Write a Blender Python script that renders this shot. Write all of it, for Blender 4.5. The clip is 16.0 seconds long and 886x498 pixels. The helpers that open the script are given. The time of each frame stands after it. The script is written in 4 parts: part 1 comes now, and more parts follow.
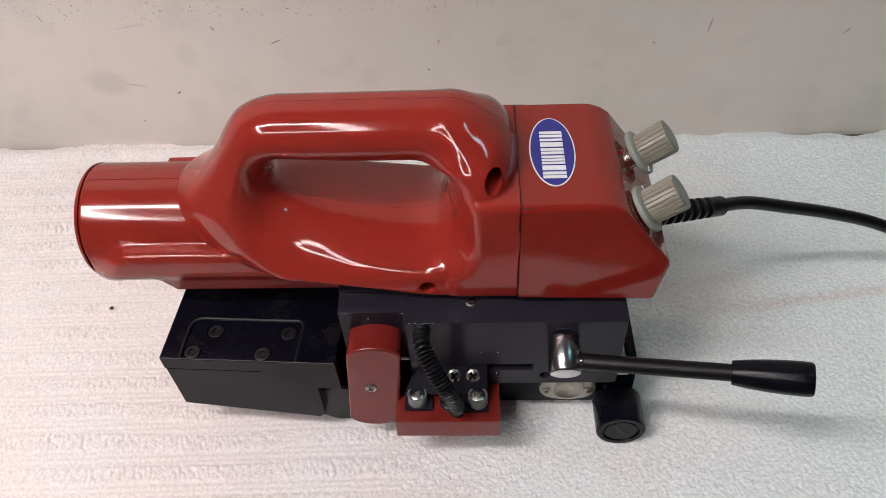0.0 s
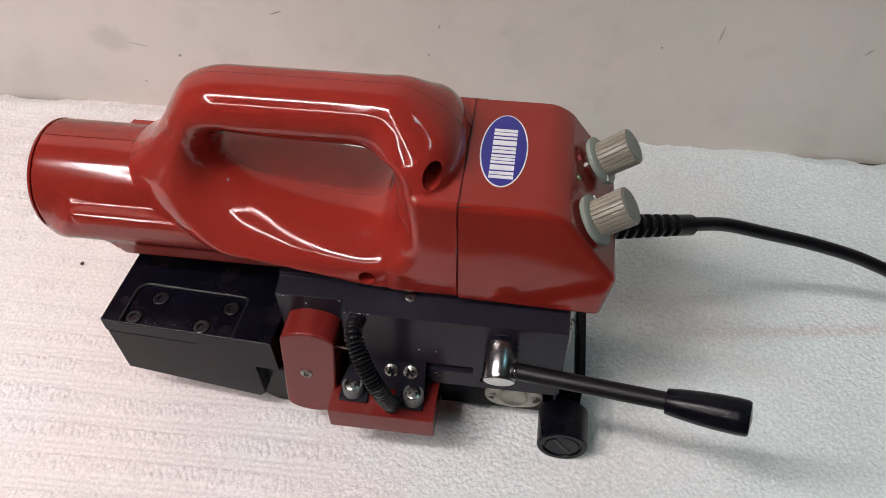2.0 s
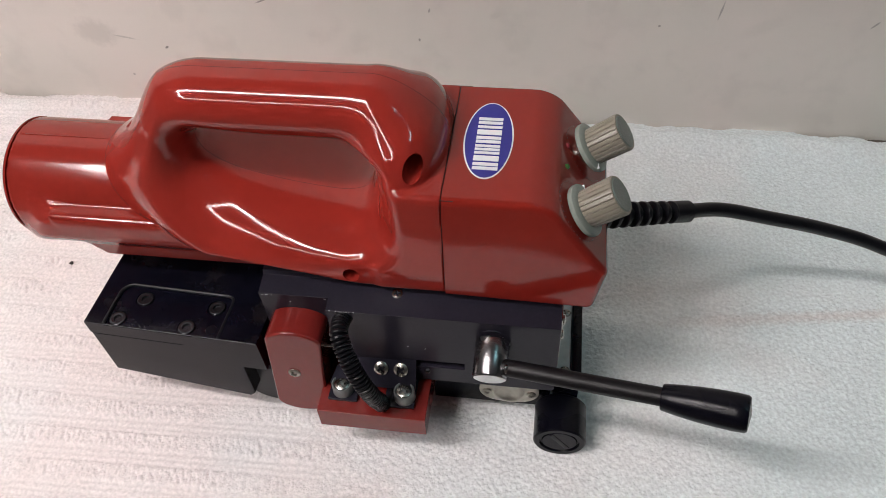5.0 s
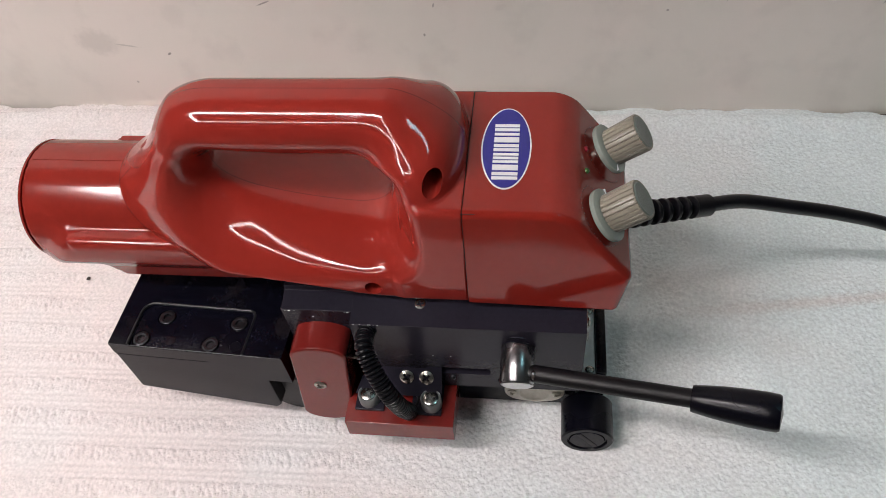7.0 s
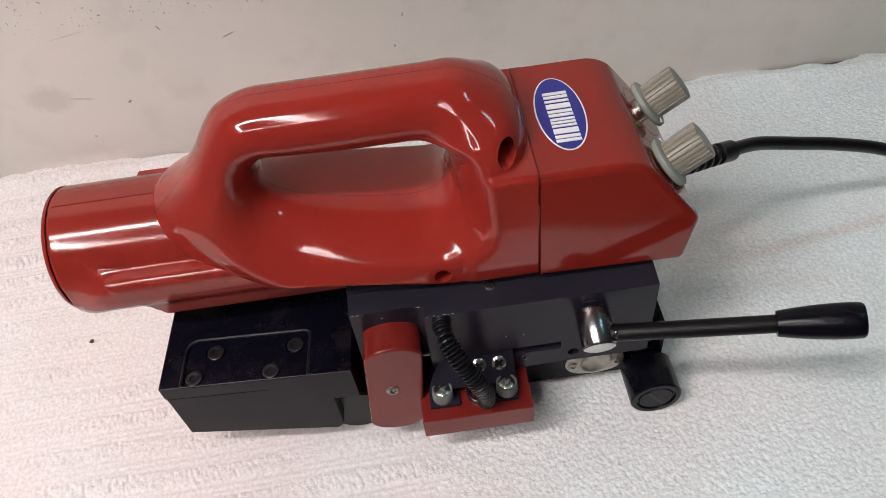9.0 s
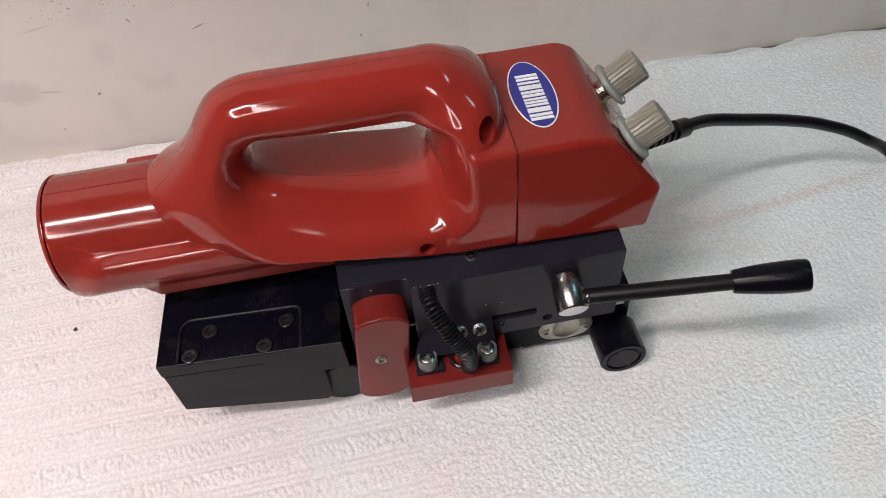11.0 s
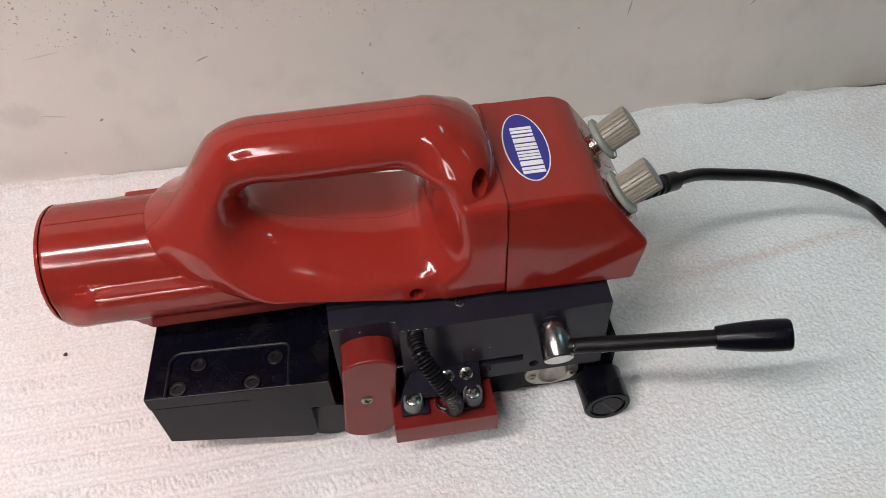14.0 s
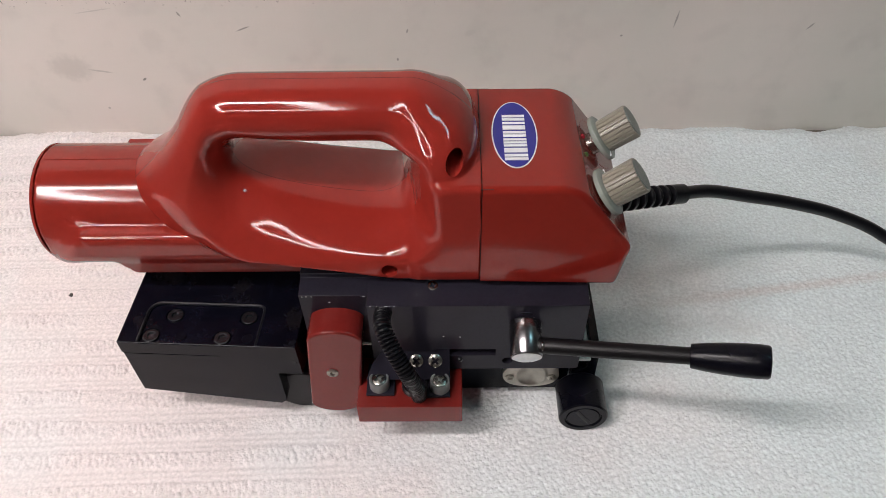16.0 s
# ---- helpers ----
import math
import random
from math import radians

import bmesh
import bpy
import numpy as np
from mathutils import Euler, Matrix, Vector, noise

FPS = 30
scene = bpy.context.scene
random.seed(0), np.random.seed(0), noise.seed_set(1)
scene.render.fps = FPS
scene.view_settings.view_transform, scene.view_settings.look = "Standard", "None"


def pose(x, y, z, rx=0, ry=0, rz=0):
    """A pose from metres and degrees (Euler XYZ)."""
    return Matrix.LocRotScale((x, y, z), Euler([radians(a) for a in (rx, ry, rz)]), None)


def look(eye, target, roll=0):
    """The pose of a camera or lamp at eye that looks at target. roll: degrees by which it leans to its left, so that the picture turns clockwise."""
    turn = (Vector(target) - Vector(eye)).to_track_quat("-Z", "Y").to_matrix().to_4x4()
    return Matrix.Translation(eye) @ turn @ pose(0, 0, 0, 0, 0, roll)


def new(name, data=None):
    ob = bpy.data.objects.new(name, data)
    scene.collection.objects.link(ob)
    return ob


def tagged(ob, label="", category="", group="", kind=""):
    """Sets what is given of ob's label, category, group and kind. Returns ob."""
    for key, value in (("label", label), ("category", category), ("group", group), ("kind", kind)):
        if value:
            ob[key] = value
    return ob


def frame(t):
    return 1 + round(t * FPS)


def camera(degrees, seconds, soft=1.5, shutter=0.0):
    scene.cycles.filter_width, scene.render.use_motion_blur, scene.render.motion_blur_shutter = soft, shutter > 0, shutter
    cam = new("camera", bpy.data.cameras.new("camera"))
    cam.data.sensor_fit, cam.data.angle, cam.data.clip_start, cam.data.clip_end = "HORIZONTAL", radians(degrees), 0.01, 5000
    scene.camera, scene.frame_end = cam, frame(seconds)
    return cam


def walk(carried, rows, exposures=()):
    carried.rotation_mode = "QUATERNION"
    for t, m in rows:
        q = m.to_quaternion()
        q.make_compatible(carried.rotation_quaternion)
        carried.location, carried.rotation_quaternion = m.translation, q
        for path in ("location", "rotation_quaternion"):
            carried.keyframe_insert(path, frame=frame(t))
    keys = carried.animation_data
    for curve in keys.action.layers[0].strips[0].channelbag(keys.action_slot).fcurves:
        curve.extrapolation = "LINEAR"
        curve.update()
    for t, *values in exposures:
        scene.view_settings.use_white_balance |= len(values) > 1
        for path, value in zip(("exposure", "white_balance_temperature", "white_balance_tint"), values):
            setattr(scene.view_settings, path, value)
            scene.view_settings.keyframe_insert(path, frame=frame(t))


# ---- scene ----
cam = camera(60.60, 16.0, soft=0.65)
PATH = [
    (0, (0.02150, 0.04477, 0.37195), (-0.07278, 1.40291, -1.09316), -3.720),
    (0.5, (0.03610, 0.05261, 0.37264), (-0.07575, 1.40159, -1.09969), -2.907),
    (1, (0.04947, 0.04920, 0.36598), (-0.09275, 1.38930, -1.11182), -2.003),
    (1.5, (0.06088, 0.05334, 0.36810), (-0.11914, 1.38466, -1.11350), -1.629),
    (2, (0.06576, 0.05829, 0.36445), (-0.14282, 1.38157, -1.12061), -1.417),
    (2.5, (0.06862, 0.05418, 0.36498), (-0.15837, 1.37640, -1.11834), -1.646),
    (3, (0.07319, 0.05556, 0.36482), (-0.16089, 1.37808, -1.11711), -2.002),
    (3.5, (0.07501, 0.05477, 0.35846), (-0.16238, 1.37424, -1.12568), -2.657),
    (4, (0.07635, 0.05760, 0.35592), (-0.16451, 1.35361, -1.14819), -3.384),
    (4.2, (0.07762, 0.05939, 0.35506), (-0.16316, 1.35936, -1.14564), -3.463),
    (6.3, (0.07057, 0.08936, 0.36708), (-0.17574, 1.30649, -1.20070), -5.620),
    (6.5, (0.07131, 0.09008, 0.36689), (-0.18250, 1.29897, -1.20606), -6.231),
    (7, (0.06777, 0.08251, 0.36722), (-0.18038, 1.31599, -1.18743), -7.289),
    (7.5, (0.06439, 0.07416, 0.36476), (-0.15320, 1.33557, -1.17196), -8.065),
    (8, (0.04101, 0.06855, 0.35531), (-0.12242, 1.36613, -1.15783), -8.733),
    (8.5, (0.01001, 0.06537, 0.35648), (-0.07530, 1.37915, -1.14908), -8.818),
    (9, (-0.00188, 0.06489, 0.35578), (0.00651, 1.37876, -1.15209), -7.851),
    (9.5, (-0.01806, 0.05911, 0.36021), (0.06754, 1.36113, -1.15551), -6.665),
    (10, (-0.01938, 0.05478, 0.36324), (0.10466, 1.34022, -1.16394), -5.805),
    (10.2, (-0.0195, 0.0522, 0.3665), (0.1140, 1.3310, -1.1660), -5.60),
    (12.3, (-0.0170, 0.0437, 0.3692), (0.1265, 1.3465, -1.1400), -4.85),
    (12.5, (-0.01647, 0.04296, 0.36947), (0.13145, 1.35336, -1.13418), -4.706),
    (13, (-0.01413, 0.04147, 0.37491), (0.14786, 1.36096, -1.11931), -4.029),
    (13.5, (-0.01290, 0.04497, 0.37794), (0.15893, 1.36899, -1.11117), -3.143),
    (14, (-0.01597, 0.04998, 0.37967), (0.14532, 1.37219, -1.11222), -2.393),
    (14.5, (-0.01500, 0.04939, 0.37671), (0.11208, 1.37788, -1.11291), -1.745),
    (15, (0.00002, 0.04355, 0.37348), (0.07764, 1.38880, -1.10445), -1.162),
    (15.5, (0.01813, 0.03056, 0.36823), (0.01643, 1.38934, -1.09931), -1.639),
    (16, (0.02803, 0.03897, 0.36440), (-0.00457, 1.40470, -1.09632), -1.386),
]
walk(cam, [(t, look(eye, target, roll)) for t, eye, target, roll in PATH])

# ---------------------------------------------------------------- light
world = bpy.data.worlds.new("world")
world.use_nodes = True
scene.world = world
world.node_tree.nodes["Background"].inputs[0].default_value = (0.5, 0.6, 0.65, 1)
world.node_tree.nodes["Background"].inputs[1].default_value = 0.05
scene.view_settings.exposure = 0.0

WALL_Y = 0.512
CEILING = 1.85
FLOOR = -0.75
TUBE_POWER = 22.5
PANEL_POWER = 1.7


def area_lamp(name, place, aim, sx, sy, power, colour):
    data = bpy.data.lights.new(name, "AREA")
    data.shape, data.size, data.size_y, data.energy, data.color = "RECTANGLE", sx, sy, power, colour
    ob = new(name, data)
    ob.matrix_world = look(place, aim)
    return ob


# ---------------------------------------------------------------- materials
def nodes_of(mat):
    mat.use_nodes = True
    nt = mat.node_tree
    return nt, nt.nodes["Principled BSDF"]


def add(nt, kind, **values):
    n = nt.nodes.new(kind)
    for k, v in values.items():
        n.inputs[k].default_value = v
    return n


def surface(name, colour, rough, metal=0.0, grain=400.0, vary=0.12, bump=0.0, bump_scale=None, coat=0.0, rough_vary=0.1, spec=0.5):
    """Paint, plastic or metal with colour and gloss that vary at two scales."""
    mat = bpy.data.materials.new(name)
    nt, b = nodes_of(mat)
    tc = nt.nodes.new("ShaderNodeTexCoord")
    fine = add(nt, "ShaderNodeTexNoise", Scale=grain, Detail=4.0)
    wide = add(nt, "ShaderNodeTexNoise", Scale=grain / 14, Detail=3.0)
    for n in (fine, wide):
        nt.links.new(tc.outputs["Object"], n.inputs["Vector"])
    mix = nt.nodes.new("ShaderNodeMath")
    mix.operation = "ADD"
    nt.links.new(fine.outputs["Fac"], mix.inputs[0])
    nt.links.new(wide.outputs["Fac"], mix.inputs[1])
    ramp = nt.nodes.new("ShaderNodeMapRange")
    ramp.inputs["From Min"].default_value, ramp.inputs["From Max"].default_value = 0.6, 1.4
    ramp.inputs["To Min"].default_value, ramp.inputs["To Max"].default_value = 1 - vary, 1 + vary
    nt.links.new(mix.outputs[0], ramp.inputs["Value"])
    mul = nt.nodes.new("ShaderNodeVectorMath")
    mul.operation = "SCALE"
    mul.inputs[0].default_value = colour
    nt.links.new(ramp.outputs[0], mul.inputs["Scale"])
    nt.links.new(mul.outputs[0], b.inputs["Base Color"])
    rr = nt.nodes.new("ShaderNodeMapRange")
    rr.inputs["From Min"].default_value, rr.inputs["From Max"].default_value = 0.3, 0.7
    rr.inputs["To Min"].default_value, rr.inputs["To Max"].default_value = rough * (1 - rough_vary), rough * (1 + rough_vary)
    nt.links.new(wide.outputs["Fac"], rr.inputs["Value"])
    nt.links.new(rr.outputs[0], b.inputs["Roughness"])
    b.inputs["Metallic"].default_value = metal
    b.inputs["Specular IOR Level"].default_value = spec
    b.inputs["Coat Weight"].default_value = coat
    b.inputs["Coat Roughness"].default_value = 0.04
    if bump:
        bn = add(nt, "ShaderNodeTexNoise", Scale=bump_scale or grain, Detail=3.0)
        nt.links.new(tc.outputs["Object"], bn.inputs["Vector"])
        bp = add(nt, "ShaderNodeBump", Strength=bump, Distance=0.001)
        nt.links.new(bn.outputs["Fac"], bp.inputs["Height"])
        nt.links.new(bp.outputs[0], b.inputs["Normal"])
    return mat


RED = (0.25, 0.0185, 0.0120)
red_shell = surface("red_moulded_plastic", RED, 0.085, grain=300, vary=0.05, bump=0.018, bump_scale=70)
red_seamed = surface("red_moulded_plastic_with_seam", (0.285, 0.0240, 0.0168), 0.085, grain=300, vary=0.05, bump=0.018, bump_scale=70)

red_satin = surface("red_satin_plastic", (0.255, 0.0225, 0.0155), 0.13, grain=300, vary=0.07, bump=0.022, bump_scale=60, rough_vary=0.3)


def parting_line(mat, y, half):
    """A fine dark line where the two halves of the moulding meet."""
    nt = mat.node_tree
    b = nt.nodes["Principled BSDF"]
    was = b.inputs["Base Color"].links[0].from_socket
    tc = nt.nodes.new("ShaderNodeTexCoord")
    split = nt.nodes.new("ShaderNodeSeparateXYZ")
    nt.links.new(tc.outputs["Object"], split.inputs[0])
    off = nt.nodes.new("ShaderNodeMath")
    off.operation = "COMPARE"
    off.inputs[1].default_value, off.inputs[2].default_value = y, half
    nt.links.new(split.outputs[1], off.inputs[0])
    mix = nt.nodes.new("ShaderNodeMix")
    mix.data_type = "RGBA"
    nt.links.new(off.outputs[0], mix.inputs["Factor"])
    nt.links.new(was, mix.inputs["A"])
    mix.inputs["B"].default_value = (0.10, 0.010, 0.008, 1)
    nt.links.new(mix.outputs["Result"], b.inputs["Base Color"])


parting_line(red_seamed, 0.3032, 0.00016)


def dusty(mat, colour, scale, low, high, most):
    """Patches of pale dust over a paint."""
    nt = mat.node_tree
    b = nt.nodes["Principled BSDF"]
    was = b.inputs["Base Color"].links[0].from_socket
    tc = nt.nodes.new("ShaderNodeTexCoord")
    patch = add(nt, "ShaderNodeTexNoise", Scale=scale, Detail=5.0)
    speck = add(nt, "ShaderNodeTexNoise", Scale=scale * 22, Detail=2.0)
    for n in (patch, speck):
        nt.links.new(tc.outputs["Object"], n.inputs["Vector"])
    grade = nt.nodes.new("ShaderNodeMapRange")
    grade.interpolation_type = "SMOOTHSTEP"
    for k, v in zip(("From Min", "From Max", "To Min", "To Max"), (low, high, 0.0, most)):
        grade.inputs[k].default_value = v
    nt.links.new(patch.outputs["Fac"], grade.inputs["Value"])
    both = nt.nodes.new("ShaderNodeMath")
    both.operation = "MULTIPLY"
    nt.links.new(grade.outputs[0], both.inputs[0])
    nt.links.new(speck.outputs["Fac"], both.inputs[1])
    mix = nt.nodes.new("ShaderNodeMix")
    mix.data_type = "RGBA"
    nt.links.new(both.outputs[0], mix.inputs["Factor"])
    nt.links.new(was, mix.inputs["A"])
    mix.inputs["B"].default_value = (*colour, 1)
    nt.links.new(mix.outputs["Result"], b.inputs["Base Color"])
red_matte = surface("red_painted_metal", (0.17, 0.016, 0.013), 0.16, grain=500, vary=0.08, bump=0.03, bump_scale=500, spec=0.45)
slate = surface("slate_grey_paint", (0.0175, 0.0160, 0.0240), 0.24, grain=600, vary=0.12, bump=0.015, bump_scale=900, spec=0.20)
black_paint = surface("black_painted_metal", (0.0032, 0.0034, 0.0075), 0.20, grain=900, vary=0.6, bump=0.03, bump_scale=700, spec=0.18)
dusty(black_paint, (0.075, 0.060, 0.050), 42.0, 0.52, 0.80, 0.4)
bolt_black = surface("black_oxide_steel", (0.062, 0.062, 0.070), 0.26, metal=0.8, grain=500, vary=0.2)
black_edge = surface("paler_black_metal", (0.016, 0.016, 0.019), 0.3, metal=0.3, grain=300, vary=0.4)
black_plastic = surface("black_gloss_plastic", (0.0035, 0.0035, 0.007), 0.28, grain=500, vary=0.2, spec=0.2)
black_rubber = surface("black_rubber", (0.004, 0.004, 0.006), 0.32, grain=900, vary=0.2, bump=0.06, spec=0.30)
gunmetal = surface("dark_steel_rod", (0.0055, 0.005, 0.006), 0.42, metal=0.0, grain=500, vary=0.3, bump=0.15, spec=0.25)
chrome = surface("chrome", (0.34, 0.33, 0.34), 0.22, metal=1.0, grain=700, vary=0.2, bump=0.12, bump_scale=500, rough_vary=0.4)
chrome_face = surface("scuffed_chrome", (0.82, 0.83, 0.84), 0.42, metal=0.6, grain=700, vary=0.1, bump=0.5, bump_scale=900)
steel = surface("bright_steel", (0.55, 0.53, 0.49), 0.24, metal=1.0, grain=700, vary=0.12)
plate_steel = surface("dull_nickel_plate", (0.43, 0.41, 0.36), 0.34, metal=0.9, grain=300, vary=0.2)
zinc = surface("pale_zinc_plate", (0.62, 0.67, 0.67), 0.45, metal=0.15, grain=300, vary=0.15)
nylon = surface("frosted_nylon", (0.17, 0.18, 0.18), 0.35, grain=500, vary=0.05)
nylon.node_tree.nodes["Principled BSDF"].inputs["Subsurface Weight"].default_value = 0.0
knob_grey = surface("grey_knob_plastic", (0.25, 0.225, 0.18), 0.30, grain=600, vary=0.08)
knob_cap = surface("grey_green_cap", (0.17, 0.20, 0.18), 0.32, grain=900, vary=0.1, bump=0.15, bump_scale=2500)
knob_skirt = surface("grey_green_skirt", (0.25, 0.28, 0.25), 0.25, grain=600, vary=0.06)
white_ink = surface("white_ink", (0.8, 0.8, 0.82), 0.35, grain=600, vary=0.03)
blue_ink = surface("deep_blue_ink", (0.030, 0.028, 0.24), 0.22, grain=500, vary=0.06)
led_red = surface("red_lens", (0.25, 0.01, 0.02), 0.1, grain=500, vary=0.05)
led_green = surface("green_lens", (0.05, 0.12, 0.03), 0.1, grain=500, vary=0.05)
filler_dark = surface("dark_joint_filler", (0.012, 0.004, 0.004), 0.6, grain=500, vary=0.1)
tick_ink = surface("dark_red_print", (0.12, 0.011, 0.009), 0.4, grain=500, vary=0.1)


def towel_material():
    mat = bpy.data.materials.new("terry_towel")
    nt, b = nodes_of(mat)
    tc = nt.nodes.new("ShaderNodeTexCoord")
    big = add(nt, "ShaderNodeTexNoise", Scale=9.0, Detail=3.0)
    fine = add(nt, "ShaderNodeTexNoise", Scale=560.0, Detail=4.0)
    for n in (big, fine):
        nt.links.new(tc.outputs["Object"], n.inputs["Vector"])
    # pink and cyan casts of the light put into the colour, graded across x
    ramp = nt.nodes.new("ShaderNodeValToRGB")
    # cyan end raised to make up for lamplight falling off to the right
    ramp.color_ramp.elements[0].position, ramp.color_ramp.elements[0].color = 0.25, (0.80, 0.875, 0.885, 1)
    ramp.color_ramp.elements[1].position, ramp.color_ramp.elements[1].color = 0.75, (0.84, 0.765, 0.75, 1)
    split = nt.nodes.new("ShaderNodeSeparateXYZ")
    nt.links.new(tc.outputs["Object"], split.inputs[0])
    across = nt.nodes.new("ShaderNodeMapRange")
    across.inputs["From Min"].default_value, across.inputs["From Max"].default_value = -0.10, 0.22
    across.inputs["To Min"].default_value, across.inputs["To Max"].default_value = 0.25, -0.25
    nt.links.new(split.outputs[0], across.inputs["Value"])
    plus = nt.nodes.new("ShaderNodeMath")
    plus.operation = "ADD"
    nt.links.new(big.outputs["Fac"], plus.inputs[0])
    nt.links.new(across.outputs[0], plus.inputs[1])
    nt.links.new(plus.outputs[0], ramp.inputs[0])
    scale = nt.nodes.new("ShaderNodeMapRange")
    scale.inputs["From Min"].default_value, scale.inputs["From Max"].default_value = 0.3, 0.7
    scale.inputs["To Min"].default_value, scale.inputs["To Max"].default_value = 0.85, 1.09
    nt.links.new(fine.outputs["Fac"], scale.inputs["Value"])
    mul = nt.nodes.new("ShaderNodeVectorMath")
    mul.operation = "SCALE"
    # a faint pink-brown stain along a crease
    line = nt.nodes.new("ShaderNodeMapping")
    line.vector_type = "TEXTURE"
    line.inputs["Location"].default_value = (0.235, 0.344, 0)
    line.inputs["Rotation"].default_value = (0, 0, 0.15)
    line.inputs["Scale"].default_value = (0.12, 0.0065, 1)
    nt.links.new(tc.outputs["Object"], line.inputs["Vector"])
    reach = nt.nodes.new("ShaderNodeVectorMath")
    reach.operation = "LENGTH"
    nt.links.new(line.outputs[0], reach.inputs[0])
    waver = nt.nodes.new("ShaderNodeMath")
    waver.operation = "MULTIPLY_ADD"
    waver.inputs[1].default_value = 0.8
    nt.links.new(fine.outputs["Fac"], waver.inputs[0])
    nt.links.new(reach.outputs["Value"], waver.inputs[2])
    stain = nt.nodes.new("ShaderNodeMapRange")
    stain.interpolation_type = "SMOOTHSTEP"
    for k, v in zip(("From Min", "From Max", "To Min", "To Max"), (0.3, 1.5, 0.45, 0.0)):
        stain.inputs[k].default_value = v
    nt.links.new(waver.outputs[0], stain.inputs["Value"])
    tint = nt.nodes.new("ShaderNodeMix")
    tint.data_type = "RGBA"
    tint.inputs["B"].default_value = (0.66, 0.55, 0.52, 1)
    nt.links.new(stain.outputs[0], tint.inputs["Factor"])
    nt.links.new(ramp.outputs["Color"], tint.inputs["A"])
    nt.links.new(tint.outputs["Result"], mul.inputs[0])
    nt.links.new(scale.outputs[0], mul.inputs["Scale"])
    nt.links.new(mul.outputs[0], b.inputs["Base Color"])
    b.inputs["Roughness"].default_value = 0.95
    b.inputs["Specular IOR Level"].default_value = 0.1
    b.inputs["Sheen Weight"].default_value = 0.15
    cells = add(nt, "ShaderNodeTexVoronoi", Scale=780.0)
    nt.links.new(tc.outputs["Object"], cells.inputs["Vector"])
    where = nt.nodes.new("ShaderNodeAttribute")
    where.attribute_name = "loops"
    tall = nt.nodes.new("ShaderNodeMath")
    tall.operation = "MULTIPLY"
    nt.links.new(cells.outputs["Distance"], tall.inputs[0])
    nt.links.new(where.outputs["Fac"], tall.inputs[1])
    both = nt.nodes.new("ShaderNodeMath")
    both.operation = "SUBTRACT"
    nt.links.new(fine.outputs["Fac"], both.inputs[0])
    nt.links.new(tall.outputs[0], both.inputs[1])
    bp = add(nt, "ShaderNodeBump", Strength=0.25, Distance=0.001)
    nt.links.new(both.outputs[0], bp.inputs["Height"])
    nt.links.new(bp.outputs[0], b.inputs["Normal"])
    return mat


